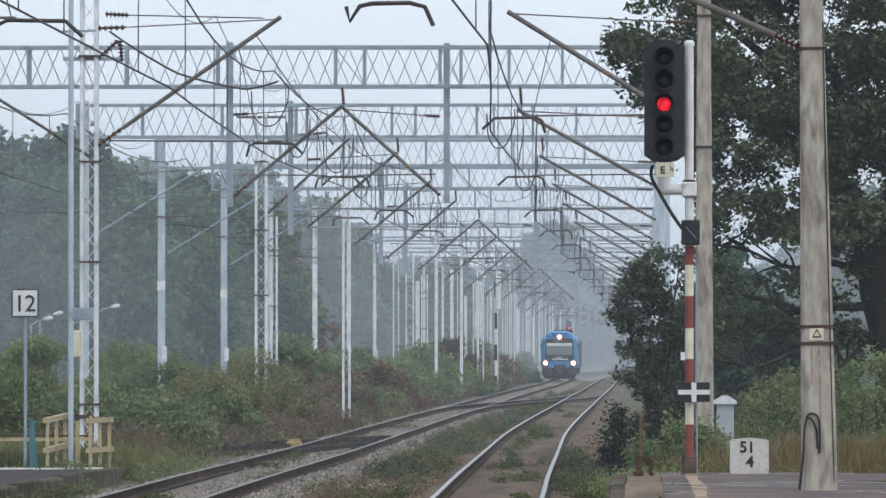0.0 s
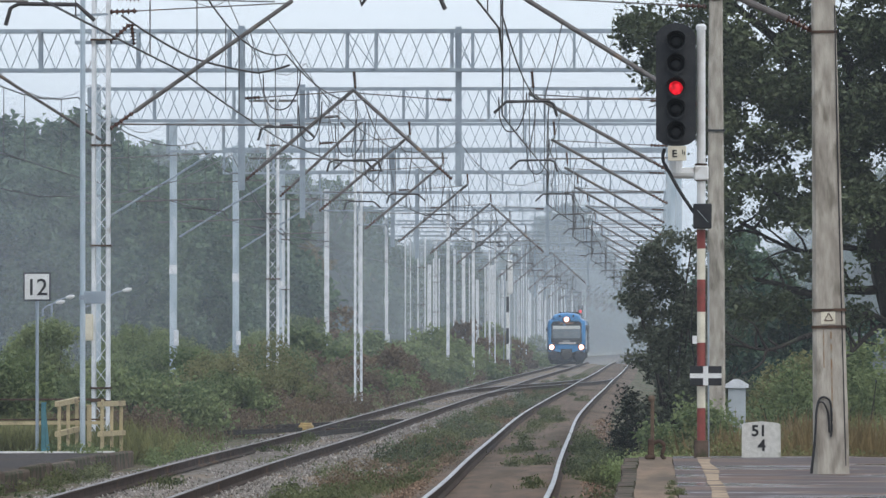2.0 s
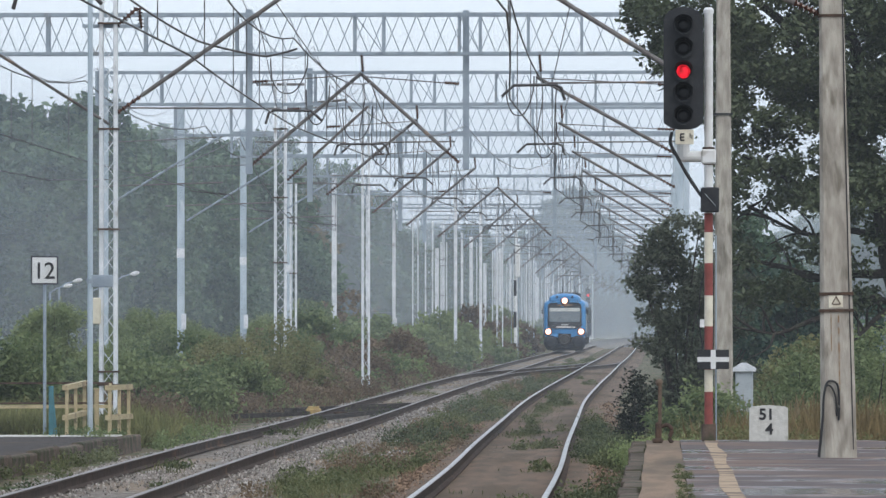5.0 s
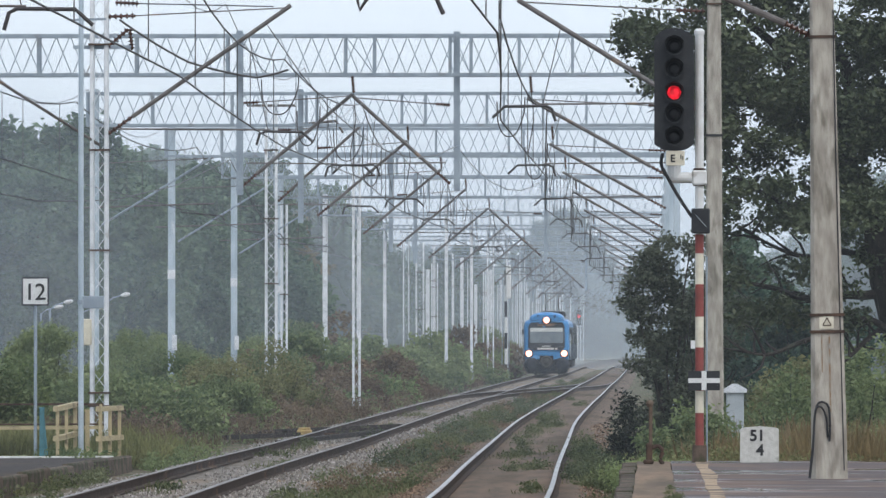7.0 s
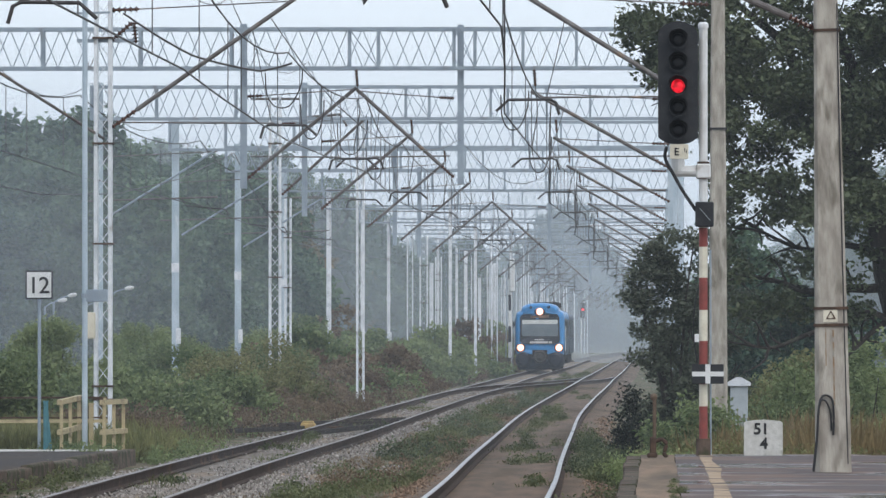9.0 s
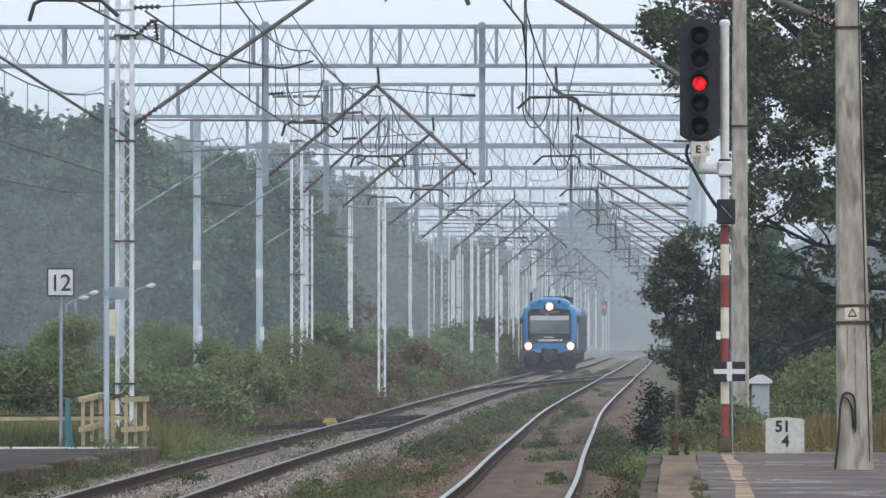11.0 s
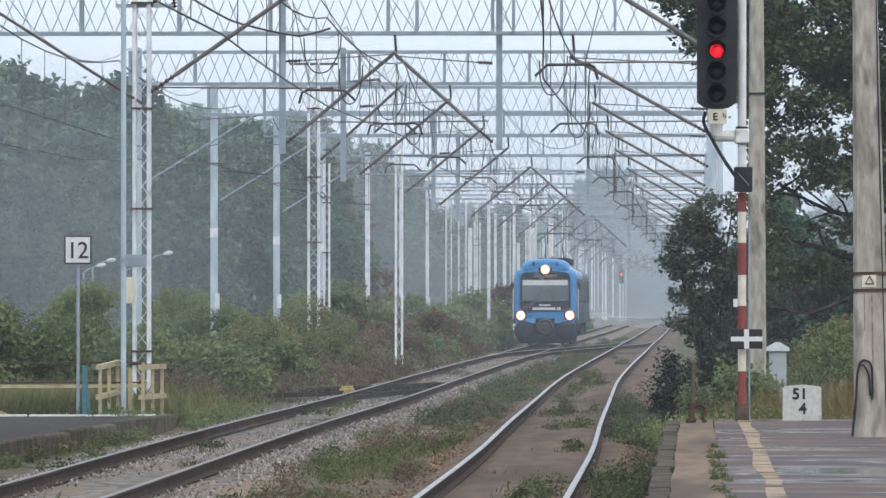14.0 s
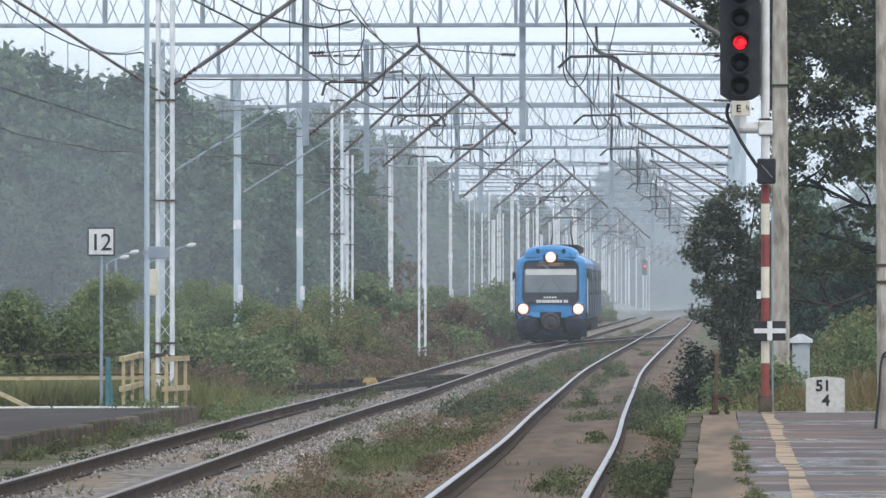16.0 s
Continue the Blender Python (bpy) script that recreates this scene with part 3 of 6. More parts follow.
def feeder(pts, r, label):
    ps = []
    for a, b in zip(pts, pts[1:]):
        a, b = Vector(a), Vector(b)
        for i in range(7):
            f = i / 7
            ps.append(a.lerp(b, f) + Vector((0, 0, -0.022 * (b - a).length * 4 * f * (1 - f))))
    ps.append(Vector(pts[-1]))
    return tagged(part("feeder_cable", Geo().pipe(ps, r, 5), WIRE), label, "cable")


feeder([(-9.0 + sway(y), y, 9.6) for y in [100, 150] + GANTRY_Y[:9]], 0.011, "thin dark line strung along the mast tops")
feeder([(-15.0 + sway(y), y, 9.0) for y in [100] + GANTRY_Y[:9]], 0.011, "thin dark line strung along the outer gantry legs")
feeder([(-12.8, 95, 6.6), (-8.9, 178, 6.1), (-8.9, 255, 6.2)], 0.011, "slack dark cable crossing behind the masts")
feeder([(-6.0, 132, 7.3), (-3.8, 178, 6.4), (-1.8, 219, 7.0)], 0.010, "slanting dark jumper cable between two tracks")
feeder([(-9.6, 150, 8.1), (-8.3, 150, 7.3), (-7.0, 150, 7.0), (-6.4, 150, 7.15)], 0.022, "thick black feeder cable sagging from the lattice mast")


# ---- free-standing masts
def lattice_mast(x, y, top, w, label):
    t = thing("lattice_mast", (x, y, terrain(x, y)), label, "catenary mast", "lattice masts")
    g, lace = Geo(), Geo()
    lattice_leg(g, lace, 0, 0, 0.3, top, w, 0.3, 0.36, 0.075)
    for dx in (-w / 2, w / 2):
        part("chord", Geo().box((dx, 0, (top + 0.3) / 2), (0.075, 0.3, top - 0.3), bev=0.01), GALV_WHITE, t)
    part("lacing", lace, GALV_WHITE, t, kind="stuff")
    part("footing", Geo().box((0, 0, 0.1), (w + 0.45, 0.7, 0.7), bev=0.04), CONCRETE, t, "concrete footing")
    for z in (1.05, 1.3, 4.0, 5.9, 7.9):
        part("band", Geo().box((0, 0, z), (w + 0.13, 0.36, 0.035)), RUST, t, "rusty clamp band")
    return t


mast_a = lattice_mast(-9.98, 150, 10.8, 0.27, "pale painted lattice catenary mast with rusty clamp bands")
cantilever(mast_a, (0.15, 0, 6.2), (3.5, 0, 8.55), 1)
part("cable_box", Geo().box((-0.24, -0.32, 2.45), (0.22, 0.2, 0.5), bev=0.02), CREAM, mast_a, "pale grey cable box")
part("number_plate", Geo().box((-0.2, -0.25, 3.0), (0.26, 0.02, 0.17)), GALV, mast_a)
part("crossarm", Geo().beam((-0.5, 0, 7.85), (0.6, 0, 7.85), 0.07), GALV, mast_a)
for a, b in (((0.3, 0, 8.7), (0.75, 0, 8.68)), ((0.15, 0, 7.85), (0.55, 0, 8.2)), ((0.58, 0, 8.2), (0.62, 0, 7.8))):
    ins = Geo()
    insulator(ins, a, b, 6, 0.075)
    part("insulator", ins, INSULATOR, mast_a)
part("top_wire", Geo().tube((0.75, 0, 8.68), (3.3, 0, 8.62), 0.012), WIRE, mast_a)
part("stay", Geo().tube((0, 0, 6.0), (-3.4, -3, 8.2), 0.03), TUBE, mast_a)

mast_near = lattice_mast(-10.3, 95, 9.4, 0.26, "pale painted lattice catenary mast beside the foot crossing")
cantilever(mast_near, (0.15, 0, 6.1), (3.35, 0, 7.9), 1)
mast_b = lattice_mast(-10.35, 231, 9.3, 0.29, "white painted lattice mast standing in brown weeds")
cantilever(mast_b, (0.2, 0, 6.4), (2.6, 0, 8.6), 1)
part("crossarm", Geo().beam((-0.7, 0, 9.2), (0.7, 0, 9.2), 0.07).tube((0.2, 0, 8.6), (1.9, 0, 8.75), 0.04).tube((1.9, 0, 8.75), (2.1, 0, 8.4), 0.035), TUBE, mast_b)
mast_c = lattice_mast(-12.95, 300, 7.4, 0.2, "white painted lattice mast standing in brown weeds")
mast_d = lattice_mast(-10.46, 402, 7.4, 0.36, "white painted lattice mast standing in brown weeds")
for x, y in ((-12.2, 505), (-9.9, 560), (-8.6, 640), (-8.1, 735), (-11.0, 690), (-9.6, 830)):
    copy_thing(mast_d, pose(x, y, -0.3))


def slim_pole():
    t = thing("slim_pole", (-9.75, 141.6, -0.25), "slim grey steel pole beside the lattice mast", "steel pole")
    part("shaft", Geo().tube((0, 0, 0), (0, 0, 9.0), 0.05, 0.045, 10), POST, t)
    part("bracket", Geo().box((0.2, 0, 2.95), (0.42, 0.08, 0.22), bev=0.01), GALV, t)
    part("clamp", Geo().lathe([(0.065, -0.04), (0.065, 0.04)], (0, 0, 2.95), 10), GALV, t)
    part("crossarm", Geo().beam((-0.2, 0, 8.0), (0.45, 0, 8.02), 0.04), GALV, t)


slim_pole()
rng_mast = random.Random(31)
for y in (480, 545, 600, 655, 715, 790, 870, 980):
    t = thing("steel_mast", (-12.6 + sway(y) + rng_mast.uniform(-0.5, 0.5), y, -0.3), "pale painted steel mast among the trackside weeds", "catenary mast", "steel masts")
    g = Geo()
    h_section(g, 0, 0, 0, rng_mast.uniform(6.5, 9.0), 0.24, 0.2)
    part("shaft", g, GALV_WHITE, t)
    part("plate", Geo().box((0, -0.13, 2.4), (0.2, 0.02, 0.3)), GALV_WHITE, t)


def concrete_pole(x, y, z0, top, w0, w1, label):
    t = thing("concrete_pole", (x, y, z0), label, "concrete pole", "concrete poles by the platform")
    g = Geo()
    n = 24
    for i in range(n + 1):
        z = top * i / n
        w = (w0 + (w1 - w0) * i / n) / 2
        b = w * 0.22
        d = w * 0.85
        j = 0.004
        ring = [(-w + b, -d), (w - b, -d), (w, -d + b), (w, d - b), (w - b, d), (-w + b, d), (-w, d - b), (-w, -d + b)]
        g.v += [(px + j * noise.noise((px * 9, z * 3, y)), py + j * noise.noise((py * 9, z * 3, y + 5)), z) for px, py in ring]
    g.f = [(i * 8 + k, i * 8 + (k + 1) % 8, i * 8 + 8 + (k + 1) % 8, i * 8 + 8 + k) for i in range(n) for k in range(8)] + [tuple(range(n * 8, n * 8 + 8))]
    part("shaft", g, CONCRETE, t)
    return t


def band(t, z, w, mat=RUST):
    g = Geo()
    w, d = w / 2 + 0.012, w * 0.425 + 0.012
    for a, b in (((-w, -d), (w, -d)), ((w, -d), (w, d)), ((w, d), (-w, d)), ((-w, d), (-w, -d))):
        g.beam((*a, z), (*b, z), 0.02, 0.035)
    part("band", g, mat, t, "rusty steel band")


pole_a = concrete_pole(2.43, 94.7, 0.34, 8.2, 0.43, 0.215, "weathered tapered concrete pole with rust streaks beside the platform")
pole_a.matrix_basis = pose(2.43, 94.7, 0.34, 0, -0.93)
for z, w in ((1.76, 0.37), (1.96, 0.365), (5.28, 0.27)):
    band(pole_a, z, w)
plate = part("warning_plate", Geo().box((-0.01, -0.165, 1.88), (0.17, 0.012, 0.17)), CREAM, pole_a, "worn cream warning plate with a triangle")
g = Geo()
for a, b in (((-0.055, 1.835), (0.045, 1.835)), ((0.045, 1.835), (-0.005, 1.925)), ((-0.005, 1.925), (-0.055, 1.835))):
    g.beam((a[0], -0.175, a[1]), (b[0], -0.175, b[1]), 0.008, 0.012)
part("triangle", g, RUST, plate)
part("rust_streak", Geo().box((0.02, -0.172, 1.2), (0.018, 0.004, 1.0)).box((-0.07, -0.171, 1.5), (0.012, 0.004, 0.45)), material("rust_stain", (0.25, 0.15, 0.08), 0.95, 0, (0.33, 0.26, 0.18), 20, (0.33, 0.31, 0.27), 9, 0.5), pole_a)
g = Geo()
g.bent([(-0.24, -0.22, 0.02), (-0.2, -0.22, 0.35), (-0.17, -0.21, 0.75), (-0.13, -0.2, 0.9), (-0.06, -0.2, 0.92), (0.0, -0.2, 0.85), (0.01, -0.2, 0.6), (0.0, -0.2, 0.45)], 0.014, 6)
g.bent([(-0.25, -0.24, 0.02), (-0.19, -0.24, 0.5), (-0.16, -0.22, 0.82), (-0.09, -0.21, 0.86), (-0.03, -0.2, 0.72), (-0.02, -0.19, 0.5)], 0.012, 6)
part("cable_loop", g, CABLE, pole_a, "black cable looped at the foot")
part("earth_wire", Geo().pipe([(0.13, -0.14, 5.6), (0.135, -0.15, 4), (0.15, -0.16, 2), (0.17, -0.18, 0.1)], 0.008, 5), CABLE, pole_a)
part("strut", Geo().tube((-0.42, 0, 5.44), (-3.0, 0, 6.62), 0.042, n=10), TUBE, pole_a)
ins = Geo()
insulator(ins, (-0.1, 0, 5.28), (-0.46, 0, 5.46), 6, 0.075)
part("insulator", ins, INSULATOR, pole_a)
part("registration_arm", Geo().pipe([(-4.52, 0, 5.63), (-4.62, 0, 5.86), (-4.8, 0, 5.91), (-5.25, 0, 5.91), (-5.4, 0, 5.88), (-5.52, 0, 5.70), (-5.56, 0, 5.88)], 0.028, 7), IRON, pole_a)
part("carrier_tube", Geo().tube((-2.7, 0, 6.48), (-4.8, 0, 6.48), 0.03), TUBE, pole_a)

pole_b = concrete_pole(1.49, 134, -0.3, 10.2, 0.34, 0.20, "tall weathered concrete catenary pole behind the signal")
band(pole_b, 5.78, 0.265, CABLE)
band(pole_b, 8.0, 0.24)
cantilever(pole_b, (-0.15, 0, 6.1), (-3.2, 0, 8.0), -1)


# ---- signal
def signal():
    t = thing("railway_signal", (1.0, 107.9, 0.345), "five-lamp colour-light railway signal showing red on a banded mast", "railway signal")
    bands = [(0.0, 0.23, CONCRETE_DARK), (0.23, 0.67, RED), (0.67, 0.97, CREAM), (0.97, 1.56, RED), (1.56, 1.98, CREAM), (1.98, 2.42, RED), (2.42, 2.84, CREAM), (2.84, 3.1, RED), (3.1, 3.9, WHITE), (3.9, 5.82, WHITE)]
    for i, (a, b, m) in enumerate(bands):
        r = (0.1 if i == 0 else 0.058) if b < 3.2 else 0.06
        gg = Geo().tube((0, 0, a), (0, 0, b), r, n=16)
        part("mast_band", gg, m, t, "red painted band" if m is RED else "")
    part("mast_cap", Geo().lathe([(0.072, 0), (0.072, 0.05), (0.045, 0.08)], (0, 0, 5.82)), WHITE, t)
    # head: long black housing with rounded ends
    z0, z1, w = 4.22, 5.9, 0.54
    o = []
    for k in range(9):
        a = math.pi * k / 8
        o.append((w / 2 * math.cos(a) * (1 if abs(math.cos(a)) < 0.9 else 1), z1 - 0.18 + 0.18 * math.sin(a)))
    for k in range(5):
        a = math.pi + math.pi * k / 4
        o.append((w / 2 * math.cos(a) * (0.86 if 0 < k < 4 else 1), z0 + 0.1 + 0.1 * math.sin(a)))
    part("background_board", Geo().prism(o, -0.30, -0.26, (-0.345, 0, 0)), BLACK, t, "black backing board with rounded ends")
    head = part("housing", Geo().box((-0.345, -0.10, (z0 + z1) / 2), (0.40, 0.32, z1 - z0 - 0.1), bev=0.03), BLACK, t)
    for i, z in enumerate((5.65, 5.34, 5.02, 4.73, 4.42)):
        q = pose(0, 0, 0, 90).to_3x3()
        ring = Geo()
        n = 20
        for yy, r in ((-0.30, 0.135), (-0.36, 0.14), (-0.36, 0.122), (-0.31, 0.118)):
            ring.v += [(-0.345 + r * math.cos(2 * math.pi * k / n), yy, z + r * math.sin(2 * math.pi * k / n)) for k in range(n)]
        ring.f = [(j * n + k, j * n + (k + 1) % n, j * n + n + (k + 1) % n, j * n + n + k) for j in range(3) for k in range(n)]
        part("lamp_ring", ring, BLACK, head)
        part("lens", Geo().lathe([(0.094, 0), (0.08, 0.03), (0.05, 0.05), (0.01, 0.055)], (-0.345, -0.305, z), 18, q), RED_LAMP if i == 2 else LENS_DARK, head, "lit red lens" if i == 2 else "dark unlit lens")
        hood = Geo()
        m_, ns = 11, 2
        for yy in (-0.36, -0.56):
            for k in range(m_):
                a = math.radians(20 + 140 * k / (m_ - 1))
                for r in (0.14, 0.132):
                    hood.v.append((-0.345 + r * math.cos(a), yy if yy > -0.5 else yy + 0.1 * (1 - math.sin(a)), z + r * math.sin(a)))
        for k in range(m_ - 1):
            a, b = 2 * k, 2 * (m_ + k)
            hood.f += [(a, a + 2, b + 2, b), (a + 1, b + 1, b + 3, a + 3)]
        part("hood", hood, BLACK, head)
    part("bracket", Geo().tube((0, 0, 3.87), (-0.42, 0, 3.87), 0.075, n=12).box((0, 0, 3.87), (0.2, 0.2, 0.2), bev=0.02).tube((-0.345, 0, 3.87), (-0.345, 0, 4.25), 0.09, n=12), WHITE, t)
    for z in (3.78, 3.98):
        part("clamp", Geo().lathe([(0.085, -0.02), (0.085, 0.02)], (0, 0, z)), RUST, t)
    lab = part("name_plate", Geo().box((-0.33, -0.32, 4.13), (0.25, 0.015, 0.2), bev=0.004), CREAM, t, "cream plate with a black letter")
    write("E", (-0.40, -0.335, 4.08), 0.14, lab, weight=0.003)
    part("plate_bar", Geo().box((-0.255, -0.331, 4.15), (0.012, 0.006, 0.06)).box((-0.23, -0.331, 4.13), (0.012, 0.006, 0.05)), LETTER, lab)
    part("junction_box", Geo().box((0.015, -0.13, 3.28), (0.25, 0.16, 0.34), bev=0.015), BLACK, t, "black junction box with a rubbed scratch")
    part("scratch", Geo().beam((-0.05, -0.214, 3.36), (0.09, -0.214, 3.2), 0.02, 0.006), GREY_BOX, t)
    part("cable", Geo().bent([(-0.5, -0.1, 4.2), (-0.52, -0.12, 4.05), (-0.42, -0.14, 3.85), (-0.28, -0.14, 3.6), (-0.1, -0.13, 3.33)], 0.024, 7), CABLE, t, "thick black cable")
    sgn = part("cross_board", Geo().box((0.06, -0.12, 1.11), (0.43, 0.02, 0.265), bev=0.004), BLACK, t, "black board with a white cross")
    part("cross_bar", Geo().box((0.06, -0.134, 1.11), (0.43, 0.006, 0.065)).box((0.06, -0.136, 1.11), (0.068, 0.006, 0.262)), WHITE, sgn)
    part("thin_cable", Geo().bent([(-0.06, -0.08, 2.3), (-0.12, -0.06, 2.0), (-0.13, -0.06, 1.6), (-0.08, -0.08, 1.25)], 0.008, 5), CABLE, t)
    part("number_tag", Geo().box((-0.09, -0.09, 1.6), (0.06, 0.02, 0.11)), WHITE, t)
    part("rear_pipe", Geo().tube((0.1, 0.1, 0.0), (0.1, 0.1, 2.8), 0.012), GALV, t)
    return t


def write(text, at, size, parent, mat=LETTER, space=1.0, weight=0.006):
    c = bpy.data.curves.new("lettering", "FONT")
    c.body, c.size, c.extrude, c.space_character = text, size, 0.003, space
    c.offset = weight
    tmp = bpy.data.objects.new("tmp", c)
    scene.collection.objects.link(tmp)
    dg = bpy.context.evaluated_depsgraph_get()
    me = bpy.data.meshes.new_from_object(tmp.evaluated_get(dg))
    bpy.data.objects.remove(tmp)
    me.materials.clear()
    me.materials.append(mat)
    ob = new("lettering", me)
    ob.parent = parent
    ob.matrix_basis = pose(*at, 90)
    return ob


signal()


def km_post():
    t = thing("kilometre_post", (1.82, 108.2, 0.34), "whitewashed concrete kilometre post with black numbers", "kilometre post")
    body = part("slab", Geo().prism([(-0.265, 0), (0.265, 0), (0.262, 0.45), (0.23, 0.47), (0, 0.492), (-0.23, 0.47), (-0.262, 0.45)], -0.07, 0.07), CONCRETE_PALE, t)
    write("51", (-0.135, -0.074, 0.295), 0.21, body, space=1.0)
    write("4", (-0.045, -0.074, 0.095), 0.21, body)


km_post()


def stub():
    t = thing("rusty_stub_post", (0.33, 106.5, 0.34), "rusty bent steel stub post at the platform end", "stub post")
    part("post", Geo().box((0, 0, 0.42), (0.05, 0.05, 0.78), bev=0.01), TAN_RUST, t, "tan rusted upright")
    part("cap", Geo().lathe([(0.035, -0.02), (0.05, 0.02), (0.045, 0.05), (0.02, 0.07)], (-0.01, 0, 0.79)), TAN_RUST, t)
    part("foot", Geo().box((-0.03, 0, 0.03), (0.14, 0.2, 0.06), bev=0.015).box((-0.02, 0, 0.15), (0.085, 0.1, 0.26), bev=0.02), RUST, t)
    part("hook", Geo().bent([(0.02, 0, 0.22), (0.1, 0, 0.24), (0.16, 0, 0.18), (0.13, 0, 0.06), (0.17, 0, 0.0)], 0.028, 7), RUST, t, "bent rusty hook")


stub()


def cable_cabinet():
    t = thing("cable_cabinet", (1.87, 136, -0.1), "grey plastic cable cabinet with a peaked cap in weeds", "cabinet")
    part("body", Geo().box((0, 0, 0.6), (0.30, 0.3, 1.25), bev=0.015), GREY_BOX, t)
    part("cap", Geo().prism([(-0.20, 0), (0.20, 0), (0.20, 0.06), (0.04, 0.15), (-0.04, 0.15), (-0.20, 0.06)], -0.2, 0.2, (0, 0, 1.22)), GALV_WHITE, t)
    part("door_seam", Geo().box((0, -0.152, 0.75), (0.28, 0.008, 0.8)), GREY_BOX, t)


cable_cabinet()


# ---- pedestrian crossing on the far side
def number_sign():
    t = thing("number_sign", (-10.52, 141, -0.25), "white square sign with black number twelve on a thin grey post", "railway sign")
    part("post", Geo().tube((0, 0, 0), (0, 0, 2.9), 0.03, n=10), GALV, t)
    b = part("board", Geo().box((0, -0.05, 3.14), (0.49, 0.02, 0.51), bev=0.004), BLACK, t, "black rimmed board")
    part("face", Geo().box((0, -0.064, 3.14), (0.435, 0.012, 0.455)), WHITE, b)
    write("12", (-0.205, -0.078, 2.99), 0.42, b, space=0.92, weight=0.002)


number_sign()


def barrier(x, y, dx, rise, n, label):
    t = thing("chicane_barrier", (x, y, -0.25), label, "barrier", "pedestrian barriers")
    for i in range(n):
        f = i / (n - 1)
        part("post", Geo().box((dx * f, 2.2 * f, 0.51 + rise * f / 2), (0.06, 0.07, 1.02 + rise * f), bev=0.006), YELLOW, t)
    for z in (1.05, 0.52):
        part("rail", Geo().beam((-0.03, -0.1, z), (dx + 0.03, 2.3, z + rise), 0.09, 0.09), YELLOW, t)
    return t


barrier(-10.09, 140.5, 0.16, 0.07, 3, "faded yellow timber chicane barrier with sloping rails")
barrier(-9.33, 140.5, 0.2, 0.0, 3, "faded yellow timber chicane barrier at the foot crossing")


def gate_post(x, y):
    t = thing("timber_post", (x, y, -0.25), "faded yellow timber post between the barriers", "post")
    part("shaft", Geo().box((0, 0, 0.5), (0.08, 0.08, 1.0), bev=0.01), YELLOW, t)
    part("cap", Geo().box((0, 0, 1.01), (0.1, 0.1, 0.03), bev=0.006), YELLOW, t)


gate_post(-9.66, 142.0)


def teal_post():
    t = thing("teal_post", (-10.33, 140, -0.25), "teal painted steel gate post", "gate post")
    part("post", Geo().box((0, 0, 0.53), (0.085, 0.085, 1.06), bev=0.01), TEAL, t)
    part("cap", Geo().box((0, 0, 1.07), (0.095, 0.095, 0.03)), TEAL, t)
    part("brace", Geo().beam((0.02, 0, 0.9), (0.1, 0, 0.05), 0.05), TEAL, t)


teal_post()


def rail_fence():
    t = thing("rail_fence", (-17.5, 142.5, -0.25), "long low steel rail fence, rusty and yellow", "fence")
    part("top_rail", Geo().beam((0, 0, 1.11), (8.1, 0, 1.12), 0.035), RUST, t)
    part("mid_rail", Geo().beam((0, 0, 0.66), (8.1, 0, 0.7), 0.06), YELLOW, t, "yellow rail")
    part("mid_rail", Geo().beam((0, 0.04, 0.73), (8.1, 0.04, 0.76), 0.03), RUST, t)
    for i in (0, 1, 4):
        part("post", Geo().box((0.05 + i * 2.0, 0, 0.56), (0.05, 0.05, 1.12)), YELLOW, t)
    part("stay", Geo().beam((4.9, 0, 0.48), (5.9, -0.3, 0.02), 0.07), YELLOW, t)


rail_fence()


def footpath():
    t = thing("footpath", (0, 0, 0), "dark asphalt foot crossing with a pale kerb and stone edge", "footpath", kind="structure")
    asphalt = material("dry_asphalt", (0.085, 0.075, 0.07), 0.95, 0, (0.058, 0.052, 0.049), 7, (0.10, 0.08, 0.06), 0.5, 0.56, 0.2, 30, spec=0.03)
    g = Geo()
    n = 50
    for i in range(n + 1):
        y = 60 + 79.5 * i / n
        e = -9.55 + 0.016 * (y - 95) + 0.05 * noise.noise((y * 0.4, 3, 0))
        zz = -0.05 + 0.02 * noise.noise((2, y * 0.2, 0))
        g.v += [(-24, y, zz), (e, y, zz), (e, y, -0.5), (-24, y, -0.5)]
    g.f = [(i * 4 + j, i * 4 + (j + 1) % 4, i * 4 + 4 + (j + 1) % 4, i * 4 + 4 + j) for i in range(n) for j in range(4)] + [(0, 1, 2, 3), (n * 4 + 3, n * 4 + 2, n * 4 + 1, n * 4)]
    part("surface", g, asphalt, t)
    for i in range(12):
        y = 93 + 4.0 * i
        part("edge_stone", EDGE_STONE, None, t, at=pose(-9.47 + 0.016 * (y - 95), y, -0.16 + random.uniform(-0.02, 0.02), random.uniform(-0.2, 0.2), random.uniform(-3, 3), -0.9 + random.uniform(-0.4, 0.4)))
    for i in range(7):
        part("kerb_stone", KERB, None, t, at=pose(-16.3 + 1.12 * i, 138.2 + 0.2 * i, -0.12, 0, random.uniform(-1, 1), 10 + random.uniform(-2, 2)))


EDGE_STONE = Geo().box((0, 0, 0), (0.2, 3.9, 0.36), bev=0.03).mesh("edge_stone", CONCRETE_DARK)
KERB = Geo().box((0, 0, 0), (1.1, 0.22, 0.2), bev=0.02).mesh("kerb_stone", CONCRETE_PALE)
footpath()


